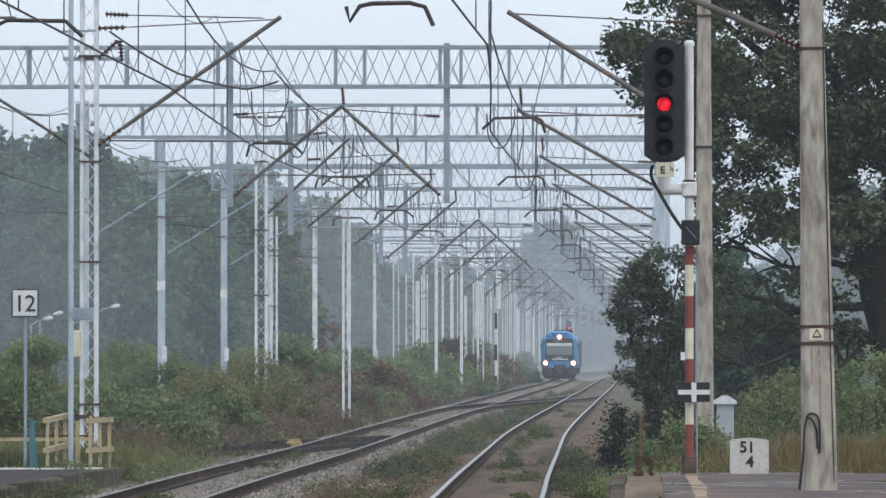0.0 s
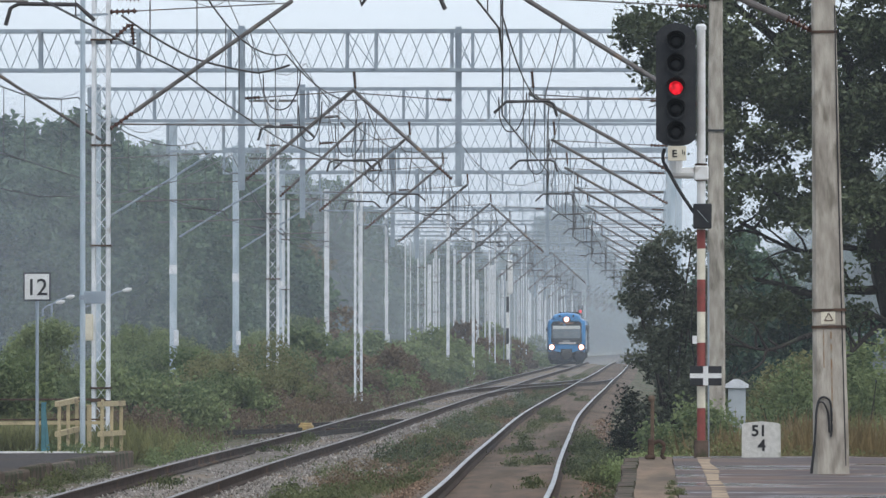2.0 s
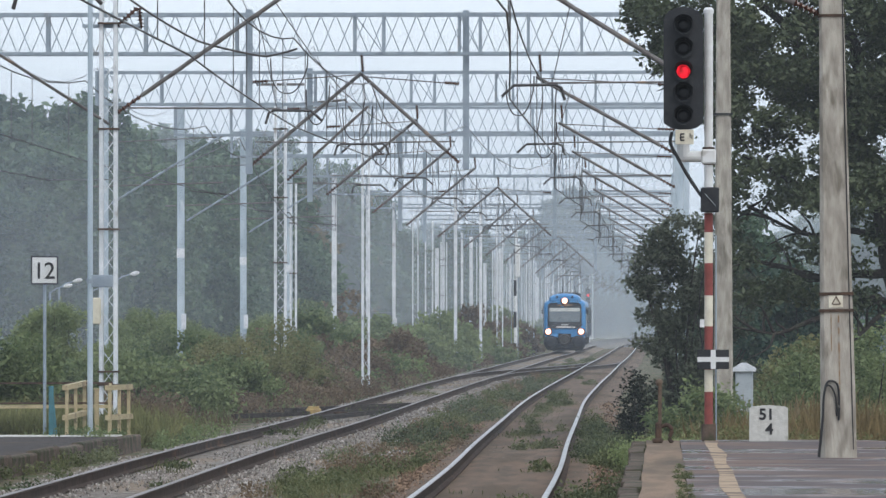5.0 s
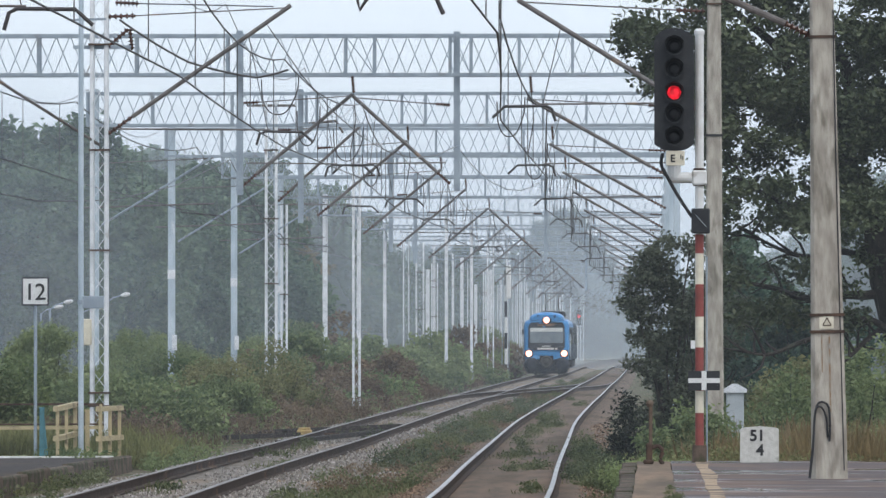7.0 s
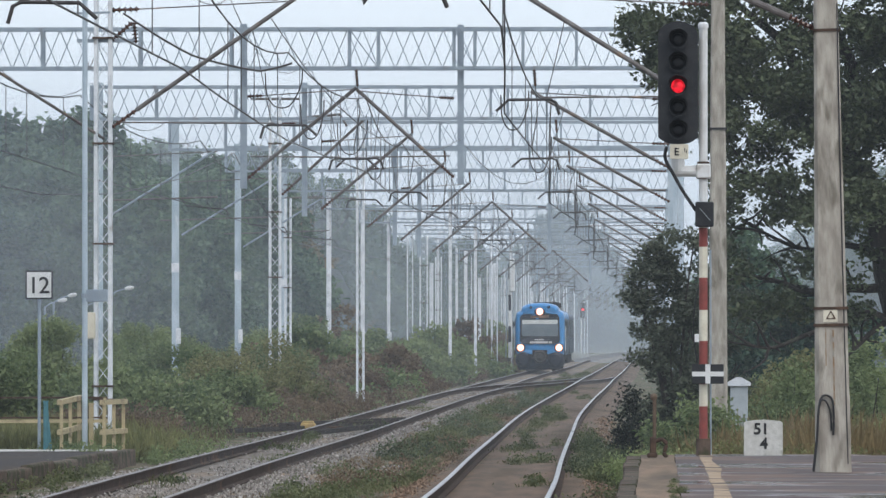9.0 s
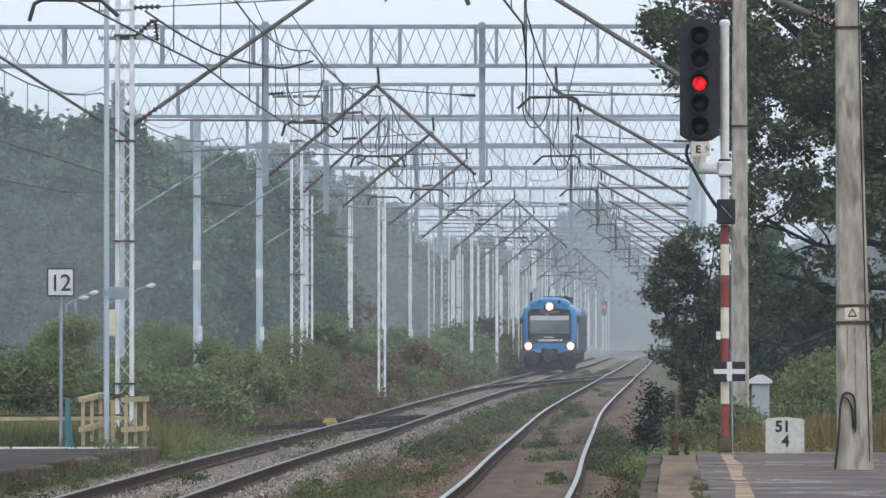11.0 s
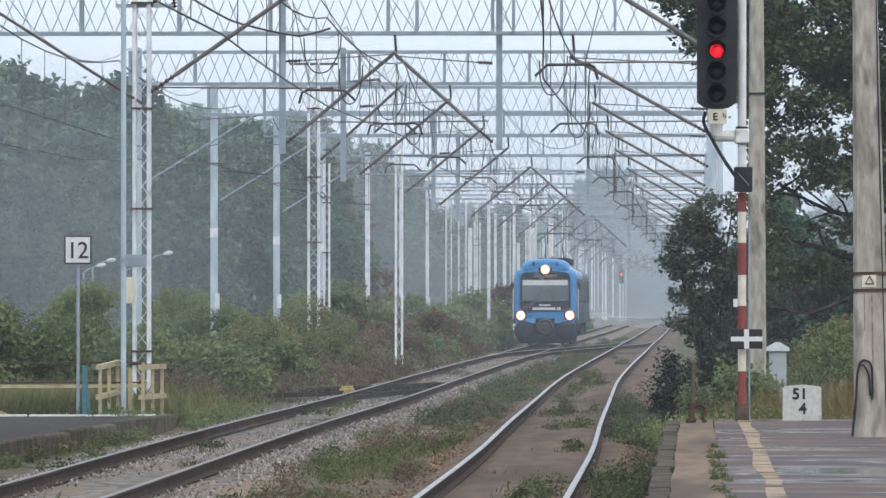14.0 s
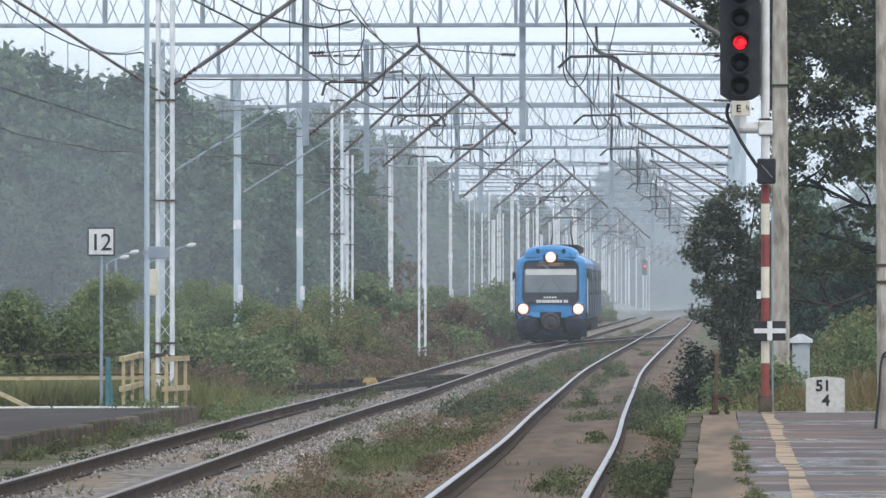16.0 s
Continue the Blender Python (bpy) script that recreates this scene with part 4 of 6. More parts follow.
def street_lamp(x, y, h, side):
    t = thing("street_lamp", (x, y, terrain(x, y)), "small grey street lamp with a pale curved head", "street lamp", "street lamps")
    part("pole", Geo().tube((0, 0, 0), (0, 0, h), 0.07, 0.05, 8), GALV, t)
    part("arm", Geo().pipe([(0, 0, h - 0.05), (0.25 * side, 0, h + 0.15), (0.7 * side, 0, h + 0.28)], 0.035, 6), GALV, t)
    part("head", Geo().lathe([(0.03, -0.24), (0.09, -0.1), (0.10, 0.06), (0.05, 0.2)], (0.85 * side, 0, h + 0.3), 10, pose(0, 0, 0, 0, 80 * side).to_3x3()), WHITE, t)


for x, y, h, s in ((-26.2, 360, 3.4, 1), (-25.2, 365, 3.1, 1), (-23.6, 360, 3.7, 1), (-27.5, 372, 3.2, 1)):
    street_lamp(x, y, h, s)


# ---- trackside bits
def lineside():
    t = thing("timber_stack", (-7.4, 163, -0.22), "dark tarred timbers lying beside the rusty track", "timbers")
    for a, b in (((-1.95, 17.0, 0.12), (1.75, 35.0, 0.13)), ((0.2, 1.0, 0.12), (1.7, 22.5, 0.13)), ((-1.5, 12.5, 0.1), (0.9, 21.5, 0.11)), ((-0.6, 23.0, 0.1), (1.6, 30.0, 0.1))):
        part("timber", Geo().beam(a, b, 0.12, 0.10), TIMBER, t)
    t = thing("point_motor", (-7.35, 181, -0.2), "small yellow point motor box", "point motor")
    part("case", Geo().box((0, 0, 0.12), (0.34, 0.4, 0.16), bev=0.03), ORANGE, t)
    part("lid", Geo().box((0, 0, 0.22), (0.26, 0.32, 0.05), bev=0.015), ORANGE, t)
    part("rod", Geo().tube((0.2, 0, 0.1), (0.8, 0, 0.1), 0.025), RUST, t)
    t = thing("relay_crate", (-9.7, 183, -0.25), "dark weathered wooden crate in brown weeds", "crate")
    for i in range(2):
        part("board", Geo().box((0, 0, 0.12 + 0.17 * i), (0.72, 0.5, 0.155), bev=0.01), TIMBER, t)
    part("lid", Geo().box((0, 0, 0.40), (0.8, 0.58, 0.05), bev=0.01), TIMBER, t)
    t = thing("marker_stone", (-8.95, 345, -0.25), "small whitewashed marker stone beside the track", "marker stone")
    part("stone", Geo().box((0, 0, 0.2), (0.3, 0.22, 0.44), bev=0.05, taper=0.8), CONCRETE_PALE, t)


lineside()


def far_signal(x, y, h, back):
    t = thing("distant_signal", (x, y, -0.3), "distant colour-light signal seen from behind" if back else "distant colour-light signal showing red", "railway signal")
    if back:
        for k in range(7):
            part("mast_band", Geo().tube((0, 0, h * k / 7), (0, 0, h * (k + 1) / 7), 0.09, n=10), (BLACK, WHITE)[k % 2], t)
        part("head", Geo().box((0.15, -0.15, h - 0.75), (0.34, 0.2, 2.1), bev=0.06), WHITE, t)
    else:
        part("mast", Geo().tube((0, 0, 0), (0, 0, h), 0.08, n=10), WHITE, t)
        part("head", Geo().box((0.15, -0.1, h - 0.2), (0.5, 0.3, 1.6), bev=0.08), BLACK, t)
    part("ladder", Geo().beam((-0.25, 0.1, 0), (-0.2, 0.1, h - 0.8), 0.04).beam((0.2, 0.1, 0), (0.2, 0.1, h - 0.8), 0.04), GALV, t)
    if not back:
        part("lens", Geo().lathe([(0.16, 0), (0.1, 0.06), (0.02, 0.08)], (0.15, -0.26, h - 0.1), 12, pose(0, 0, 0, 90).to_3x3()), RED_LAMP, t, "lit red lens")


far_signal(-5.15, 840, 5.3, False)
far_signal(-7.5, 495, 6.9, True)


# ---- plants
def quads(name, P, A, B, mat):
    """A mesh of many leaf-shaped quads: centres, half axes along and across."""
    n = len(P)
    bend = np.cross(A, B)
    bend /= np.linalg.norm(bend, axis=1, keepdims=True) + 1e-9
    size = np.linalg.norm(A, axis=1, keepdims=True)
    V = np.stack([P - A, P + B * 0.9 - A * 0.1 + bend * size * 0.25, P + A, P - B * 0.9 + A * 0.15 + bend * size * 0.25], axis=1).reshape(-1, 3)
    me = bpy.data.meshes.new(name)
    me.vertices.add(4 * n)
    me.vertices.foreach_set("co", V.astype(np.float32).ravel())
    me.loops.add(4 * n)
    me.loops.foreach_set("vertex_index", np.arange(4 * n, dtype=np.int32))
    me.polygons.add(n)
    me.polygons.foreach_set("loop_start", np.arange(0, 4 * n, 4, dtype=np.int32))
    me.polygons.foreach_set("loop_total", np.full(n, 4, dtype=np.int32))
    me.materials.append(mat)
    me.update(calc_edges=True)
    return me


def leaf_cloud(name, blobs, per, size, mat, seed, clump=0.16, flat=0.75):
    """Leaves gathered in small clumps on the shells of the given ellipsoids."""
    rng = np.random.default_rng(seed)
    P = []
    for (cx, cy, cz), (rx, ry, rz), k in blobs:
        n = max(3, int(per * k))
        d = rng.normal(size=(n, 3))
        d /= np.linalg.norm(d, axis=1, keepdims=True)
        r = rng.uniform(0.35, 1.0, (n, 1)) ** 0.5
        c = d * r * np.array([rx, ry, rz]) * rng.uniform(0.8, 1.12, (n, 1)) + np.array([cx, cy, cz])
        m = 9
        P.append((c[:, None, :] + rng.normal(size=(n, m, 3)) * clump).reshape(-1, 3))
    P = np.concatenate(P)
    n = len(P)
    A = rng.normal(size=(n, 3))
    A[:, 2] *= flat
    A /= np.linalg.norm(A, axis=1, keepdims=True)
    B = np.cross(A, rng.normal(size=(n, 3)))
    B /= np.linalg.norm(B, axis=1, keepdims=True) + 1e-9
    s = size * rng.uniform(0.6, 1.25, (n, 1))
    return quads(name, P, A * s, B * s * 0.55, mat)


def limb(g, a, b, r0, r1, bend=0.12, seed=0):
    rng = random.Random(seed)
    a, b = Vector(a), Vector(b)
    L = (b - a).length
    off = Vector((rng.uniform(-1, 1), rng.uniform(-1, 1), rng.uniform(-0.5, 1))) * L * bend
    pts = [a.lerp(b, f) + off * math.sin(math.pi * f) + Vector((rng.uniform(-1, 1), rng.uniform(-1, 1), rng.uniform(-1, 1))) * L * 0.015 for f in (0, 0.2, 0.4, 0.6, 0.8, 1)]
    g.pipe(pts, r0, 8, r1)
    return pts


def bough(g, pts, r0, r1, n=8, steps=5):
    """A tapering curved limb through the points."""
    p = [Vector(q) for q in pts]
    p = [p[0] * 2 - p[1]] + p + [p[-1] * 2 - p[-2]]
    out = []
    for i in range(1, len(p) - 2):
        a, b, c, d = p[i - 1:i + 3]
        for k in range(steps):
            t = k / steps
            out.append(0.5 * (2 * b + (c - a) * t + (2 * a - 5 * b + 4 * c - d) * t * t + (3 * b - a - 3 * c + d) * t ** 3))
    out.append(p[-2])
    out = [q + Vector(noise.noise_vector(q * 1.7)) * 0.05 for q in out]
    g.pipe(out, r0, n, r1)
    return out


def oak():
    """The large oak behind the platform end, its boughs reaching towards the tracks."""
    t = thing("oak_tree", (5.3, 146.0, -0.15), "old oak with dark leaning trunk and ragged leafy crown", "tree")
    g = Geo()
    bough(g, [(0.25, 0, -0.1), (0.05, 0, 1.4), (-0.3, 0, 2.8), (-0.55, 0, 4.0), (-0.6, 0.2, 4.7)], 0.5, 0.32, 10)
    part("trunk", g, BARK, t)
    boughs = [([(-0.6, 0.1, 4.3), (-1.05, 0, 4.9), (-1.45, 0, 5.85), (-2.05, -0.1, 6.5), (-2.8, -0.2, 6.55), (-3.5, -0.3, 6.9)], 0.25, 0.06),
              ([(-0.5, 0, 3.05), (-1.05, -0.2, 3.02), (-2.0, -0.4, 2.95), (-2.7, -0.5, 3.15), (-3.5, -0.6, 3.3)], 0.10, 0.025),
              ([(-0.25, -0.1, 2.2), (-0.9, -0.5, 2.55), (-1.9, -0.8, 2.18), (-2.65, -0.9, 1.95), (-3.1, -1.0, 1.92)], 0.075, 0.018),
              ([(-0.3, 0, 2.6), (-0.7, -0.3, 2.3), (-1.1, -0.5, 1.95), (-1.35, -0.6, 1.75)], 0.08, 0.02),
              ([(-0.5, 0, 4.0), (-0.1, 0.2, 5.2), (0.1, 0.2, 7.0), (-0.2, 0, 9.4)], 0.28, 0.08),
              ([(-1.45, 0, 5.7), (-1.2, 0.2, 7.0), (-1.65, 0.2, 8.2), (-1.9, 0, 10.0)], 0.16, 0.05),
              ([(-2.05, -0.1, 6.4), (-2.45, 0.1, 7.5), (-3.1, 0.2, 8.1), (-4.1, 0.1, 8.9)], 0.12, 0.035),
              ([(-2.8, -0.2, 6.5), (-3.5, 0, 6.75), (-4.2, 0.1, 6.8), (-4.6, 0.1, 6.7)], 0.06, 0.012),
              ([(-0.6, 0, 4.4), (-1.4, 0.3, 4.6), (-2.4, 0.4, 4.7), (-3.3, 0.3, 5.2)], 0.10, 0.03),
              ([(-0.4, 0, 3.5), (-1.2, 0.4, 3.8), (-2.2, 0.5, 3.75), (-3.2, 0.5, 4.2)], 0.08, 0.02),
              ([(-0.4, 0, 3.6), (0.6, 0.3, 4.6), (1.6, 0.4, 6.5)], 0.2, 0.06)]
    rng = random.Random(15)
    for i, (pts, r0, r1) in enumerate(boughs):
        g = Geo()
        line = bough(g, pts, r0, r1)
        for j in range(9):
            p = line[int(len(line) * rng.uniform(0.3, 0.98))]
            e = p + Vector((rng.uniform(-0.8, 0.5), rng.uniform(-0.5, 0.5), rng.uniform(-0.45, 0.7)))
            limb(g, p, e, 0.03, 0.008, 0.18, 100 + 10 * i + j)
        part("limb", g, BARK, t)
    blobs = []
    while len(blobs) < 820:
        x, y, z = rng.uniform(-5.4, 3.2), rng.uniform(-2.3, 2.6), rng.uniform(3.3, 12.0)
        edge = -4.95 + 0.3 * math.sin(z * 2.3) if z > 6.2 else -3.75 + 0.2 * math.sin(z * 3.1)
        hole = noise.noise((x * 1.15, z * 1.15, 3)) + 0.5 * noise.noise((x * 2.7, z * 2.7, 9))
        if x < edge or hole < -0.13 or (z < 4.4 and rng.random() < 0.86):
            continue
        if abs(x + 2.7) < 0.9 and abs(z - 5.3) < 0.5 and rng.random() < 0.6:
            continue
        r = rng.uniform(0.2, 0.44)
        blobs.append(((x, y, z), (r * 1.3, r, r * 0.6), r))
    for i in range(20):
        x, z = rng.uniform(-3.7, 0.5), rng.uniform(2.5, 3.5)
        r = rng.uniform(0.14, 0.3)
        blobs.append(((x, rng.uniform(-1.2, 0.6), z), (r * 1.5, r, r * 0.7), r))
    part("crown", leaf_cloud("crown", blobs, 66, 0.07, LEAF_OAK, 11, 0.085), None, t, "dark green serrated leaves with gaps")


oak()


def shrub(name, x, y, w, h, mat, seed, label, leaf=0.05, per=160, d=None, group="", cat="bush", k=9):
    """A many-stemmed bush with an uneven outline."""
    rng = random.Random(seed)
    t = thing(name, (x, y, terrain(x, y)), label, cat, group)
    g = Geo()
    d = d or w * 0.7
    blobs = []
    for i in range(k):
        a = rng.uniform(-0.5, 0.5) * w, rng.uniform(-0.5, 0.5) * d
        top = h * rng.uniform(0.45, 1.0) * (1 - 0.5 * (2 * a[0] / w) ** 2 * 0.8)
        g.pipe([(a[0] * 0.4, a[1] * 0.4, 0), (a[0] * 0.8, a[1] * 0.8, top * 0.5), (a[0], a[1], top * 0.92)], 0.02, 5, 0.006)
        r = w / math.sqrt(k) * rng.uniform(0.45, 0.75)
        blobs.append(((a[0], a[1], max(top - r * 0.5, r * 0.4)), (r, r, r * 0.8), r))
        blobs.append(((a[0] * 0.9, a[1] * 0.9, top * 0.4), (r * 0.9, r, top * 0.4), r * 0.8))
    part("branchwork", g, BARK, t)
    part("foliage", leaf_cloud("foliage", blobs, per, leaf, mat, seed, 0.09), None, t)
    return t


# undergrowth right of the line
def overhanging_bush(x, y, x0, x1, h, seed, n):
    """A ragged tall bush of level sprays, with gaps between them."""
    rng = random.Random(seed)
    t = thing("bush", (x, y, terrain(x, y)), "tall dull green bush overhanging the track edge", "bush")
    g, blobs = Geo(), []
    for k in range(9):
        e = (rng.uniform(x0, x1) * 0.9, rng.uniform(-0.8, 0.8), h * rng.uniform(0.5, 0.95))
        bough(g, [(rng.uniform(-0.2, 0.2), rng.uniform(-0.2, 0.2), 0), (e[0] * 0.35, e[1] * 0.5, e[2] * 0.5), e], 0.045, 0.01, 6, 4)
    while len(blobs) < n:
        bx, by, bz = rng.uniform(x0, x1), rng.uniform(-0.9, 0.9), rng.uniform(0.1, h)
        left = x0 * (1 - 0.35 * (bz < 0.45 * h)) + 0.22 * math.sin(bz * 3.3) + (0.5 if bz > 0.93 * h else 0)
        if bx < left or noise.noise((bx * 2.2, bz * 2.6, seed)) < -0.05:
            continue
        r = rng.uniform(0.12, 0.27)
        blobs.append(((bx, by, bz), (r * 1.5, r, r * 0.6), r))
    part("branchwork", g, BARK, t)
    part("foliage", leaf_cloud("foliage", blobs, 105, 0.05, LEAF_DULL, seed, 0.07), None, t)


overhanging_bush(0.8, 140, -0.82, 0.7, 4.2, 21, 92)
overhanging_bush(1.35, 152, -0.8, 0.9, 3.3, 22, 60)
shrub("bush", 1.0, 126, 1.2, 1.5, LEAF_BUSH, 23, "green bramble bush beside the platform end", 0.05, 150, k=9)
shrub("bush", -0.02, 139, 0.5, 1.35, LEAF_DARK, 24, "blackish low bush beside the rail", 0.04, 130, k=12)
for i, (x, y, h) in enumerate(((2.75, 138, 1.7), (3.3, 141, 2.1), (3.9, 138.5, 1.9), (4.6, 141, 2.2), (5.4, 139, 1.9))):
    shrub("bush", x, y, 1.3, h, LEAF_BUSH, 30 + i, "fresh green bush behind the kilometre post", 0.05, 80, group="undergrowth bushes", k=8)
for i in range(16):
    x = 2.3 + 0.62 * i
    shrub("bush", x, 150 + 9 * (i % 3) + random.uniform(-3, 3), 2.4, random.uniform(1.5, 2.3), LEAF_YELLOW if i % 4 == 1 else LEAF_BUSH, 40 + i, "green undergrowth beneath the oak", 0.06, 120, group="undergrowth bushes", k=9)
for i in range(7):
    shrub("tree", 5.5 + 2.6 * i + random.uniform(-0.6, 0.6), 318 + 12 * (i % 2), 6, random.uniform(5.5, 7.6), LEAF_FAR, 60 + i, "dark leafy tree behind the oak", 0.13, 90, cat="tree", group="trees behind the platform", k=20)
for i in range(9):
    y = 175 + 32 * i
    shrub("bush", 3.0 + 0.9 * sway(y) + random.uniform(0, 1.2), y, 3.2, random.uniform(3, 6), LEAF_FAR, 80 + i, "dense green bush along the right-of-way", 0.11, 90, group="bushes along the tracks", k=12)

# undergrowth left of the line
for i in range(34):
    x, y = -10.6 - 9.5 * random.random(), 160 + 9.0 * i + random.uniform(-3, 3)
    brown = x > -13 and random.random() < 0.6
    shrub("weed_clump" if brown else "bush", x + sway(y), y, random.uniform(2.2, 3.8), random.uniform(0.8, 1.3) if brown else random.uniform(1.1, 2.1) * (1 if y < 300 else 1.3), LEAF_BROWN if brown else LEAF_BUSH, 120 + i,
          "withered brown weeds beside the track" if brown else "yellow-green bush in the trackside scrub", 0.07, 110, group="trackside scrub", k=9)
for i, (x, y, w, h) in enumerate(((-13.5, 160, 3.4, 2.6), (-15.6, 158, 3.0, 2.2), (-11.2, 186, 2.2, 1.5), (-14.9, 203, 2.4, 2.6), (-18, 165, 4.0, 3.0), (-9.9, 196, 2.0, 1.5))):
    shrub("bush", x, y, w, h, LEAF_BUSH, 170 + i, "bright green bush behind the foot crossing", 0.06, 170, group="bushes behind the crossing", k=12)
for i, (x, y, w, h) in enumerate(((-10.0, 196, 1.6, 2.4), (-9.3, 199, 1.3, 1.7), (-10.6, 200, 1.4, 1.9), (-9.7, 215, 1.8, 2.5), (-9.6, 223, 1.5, 2.0), (-11.2, 212, 1.6, 1.8), (-11.4, 226, 2.0, 2.0), (-9.3, 218, 1.8, 1.7))):
    shrub("bush", x, y, w, h, LEAF_YELLOW, 190 + i, "yellowing autumn bush beside the rusty track", 0.045, 70, group="yellowing bushes", k=9)
for i in range(16):
    x, y = -8.6 - 3.0 * random.random(), 190 + 7 * i
    shrub("weed_clump", x, y, random.uniform(1.2, 2.2), random.uniform(0.6, 1.25), LEAF_BROWN, 200 + i, "withered brown weeds beside the track", 0.05, 110, group="trackside scrub", k=7)


rng_far = random.Random(77)
for i in range(44):
    y = 300 + 11.5 * i + rng_far.uniform(-4, 4)
    x = -9.8 - 6.5 * rng_far.random() + sway(y)
    brown = rng_far.random() < 0.3
    shrub("bush", x, y, rng_far.uniform(2.4, 4.5), rng_far.uniform(1.4, 3.6), LEAF_BROWN if brown else LEAF_BUSH, 400 + i,
          "misty brown scrub along the tracks" if brown else "misty green bush along the tracks", 0.12, 45, group="misty trackside bushes", k=7)
for i in range(20):
    y = 320 + 26 * i
    shrub("bush", right_x(y) + rng_far.uniform(3.4, 6.5), y, rng_far.uniform(2.5, 4.5), rng_far.uniform(1.5, 4.0), LEAF_BUSH, 460 + i, "misty green bush along the tracks", 0.13, 45, group="misty trackside bushes", k=7)


for i in range(30):
    y = 250 + 15 * i + rng_far.uniform(-4, 4)
    brown = rng_far.random() < 0.45
    shrub("bush", left_x(y) - rng_far.uniform(3.3, 5.0), y, rng_far.uniform(1.8, 2.8), rng_far.uniform(1.0, 1.5) if y < 300 else rng_far.uniform(1.4, 2.2), LEAF_BROWN if brown else LEAF_BUSH, 500 + i,
          "withered brown scrub at the foot of the masts" if brown else "green scrub at the foot of the masts", 0.08, 60, group="scrub below the masts", k=7)


# ---- woods on the far side: a few trees, repeated, along a straight edge
def wood_tree(seed, h, w, mat):
    rng = random.Random(seed)
    t = thing("forest_tree", (0, 0, 0), "tall misty deciduous tree, its crown turning brown" if mat is LEAF_TURN else "tall misty deciduous tree at the wood's edge", "tree", "trees of the wood")
    g = Geo()
    g.pipe([(0, 0, 0), (0.1, 0, h * 0.4), (-0.1, 0.1, h * 0.85)], 0.22, 7, 0.06)
    part("trunk", g, BARK, t)
    blobs = []
    for i in range(34):
        z = h * rng.uniform(0.1, 0.95)
        env = w * (0.5 if z < h * 0.65 else 0.5 * (1 - ((z / h - 0.65) / 0.35) ** 2) + 0.08)
        a = rng.uniform(0, 6.28)
        q = env * rng.uniform(0.3, 1.0)
        r = rng.uniform(0.9, 1.7)
        blobs.append(((q * math.cos(a), q * math.sin(a), z), (r * 1.1, r * 1.1, r * 0.85), r))
    part("crown", leaf_cloud("crown", blobs, 42, 0.24, mat, seed, 0.22), None, t)
    return t


WOOD_KINDS = [(13.2, 7.5), (11.6, 7.0), (14.6, 8.0), (10.2, 6.5)]
kinds = [wood_tree(300 + i, h, w, LEAF_FAR) for i, (h, w) in enumerate(WOOD_KINDS)]
brown_tree = wood_tree(310, 16.0, 7.0, LEAF_TURN)
brown_tree.matrix_basis = pose(-29.5, 745, -0.4)
copy_thing(brown_tree, pose(-29.0, 775, -0.4, 0, 0, 130) @ Matrix.Scale(1.02, 4))
copy_thing(brown_tree, pose(-30.0, 690, -0.4, 0, 0, 250) @ Matrix.Scale(0.9, 4))
rng_wood = random.Random(41)
wood_height = smooth_table([(400, 12.0), (435, 13.4), (470, 13.6), (505, 12.8), (560, 13.4), (600, 13.9), (700, 15.0), (780, 16.8), (840, 17.0), (900, 13.0), (1000, 13.0), (1300, 14.0)])
spots = []
for row in range(3):
    y = 405.0 + 8 * row
    while y < 1300:
        x = -33 - 6.5 * row + sway(min(y, 1000)) * (1 + 0.3 * (y > 700)) + rng_wood.uniform(-2, 2)
        spots.append((x, y, wood_height(y) * (rng_wood.uniform(0.66, 0.98) if row == 0 else rng_wood.uniform(0.82, 1.04))))
        y += rng_wood.uniform(5.5, 8.0) * (1 if y < 700 else 2.2)
for i in range(10):
    spots.append((-46 - 6 * i, 405 + rng_wood.uniform(0, 30), rng_wood.uniform(10, 13)))
for i in range(26):
    spots.append((-52 + 4.2 * i + rng_wood.uniform(-1, 1), 1320 + rng_wood.uniform(0, 60), rng_wood.uniform(11, 16)))
spots += [(-10.3, 1335, 20), (-6.8, 1350, 16)]
for i in range(24):
    spots.append((16 + 0.02 * i * i + rng_wood.uniform(-3, 3), 260 + 42 * i, rng_wood.uniform(9, 12.5)))
for i, (x, y, h) in enumerate(spots):
    which = i if i < 4 else (i * 7 + i // 5) % 4
    m = pose(x, y, terrain(x, y) - 0.1, 0, 0, rng_wood.uniform(0, 360)) @ Matrix.Scale(h / WOOD_KINDS[which][0], 4)
    if i < 4:
        kinds[i].matrix_basis = m
    else:
        copy_thing(kinds[which], m)


def far_woods():
    """The closing belt of woods all round, too far to tell trees apart."""
    rng = random.Random(9)
    blobs = []
    for i in range(420):
        a = rng.uniform(-0.75, 0.75)
        d = 1700 + rng.uniform(0, 120)
        blobs.append(((d * math.sin(a), d * math.cos(a), rng.uniform(3, 15)), (9, 9, 5), 1.0))
    for i in range(260):
        a = rng.uniform(-0.16, 0.16)
        blobs.append(((1500 * math.sin(a), 1500 * math.cos(a) + rng.uniform(0, 60), rng.uniform(1, 13)), (9, 9, 5), 1.0))
    for i in range(260):
        a = rng.uniform(0.9, 5.4)
        d = 260 + rng.uniform(0, 40)
        blobs.append(((d * math.sin(a), d * math.cos(a), rng.uniform(2, 11)), (7, 7, 4), 1.0))
    return tagged(part("far_woods", leaf_cloud("far_woods", blobs, 14, 1.3, LEAF_FAR, 9, 1.6), None), "misty belt of distant woods", "woods", kind="stuff")


far_woods()


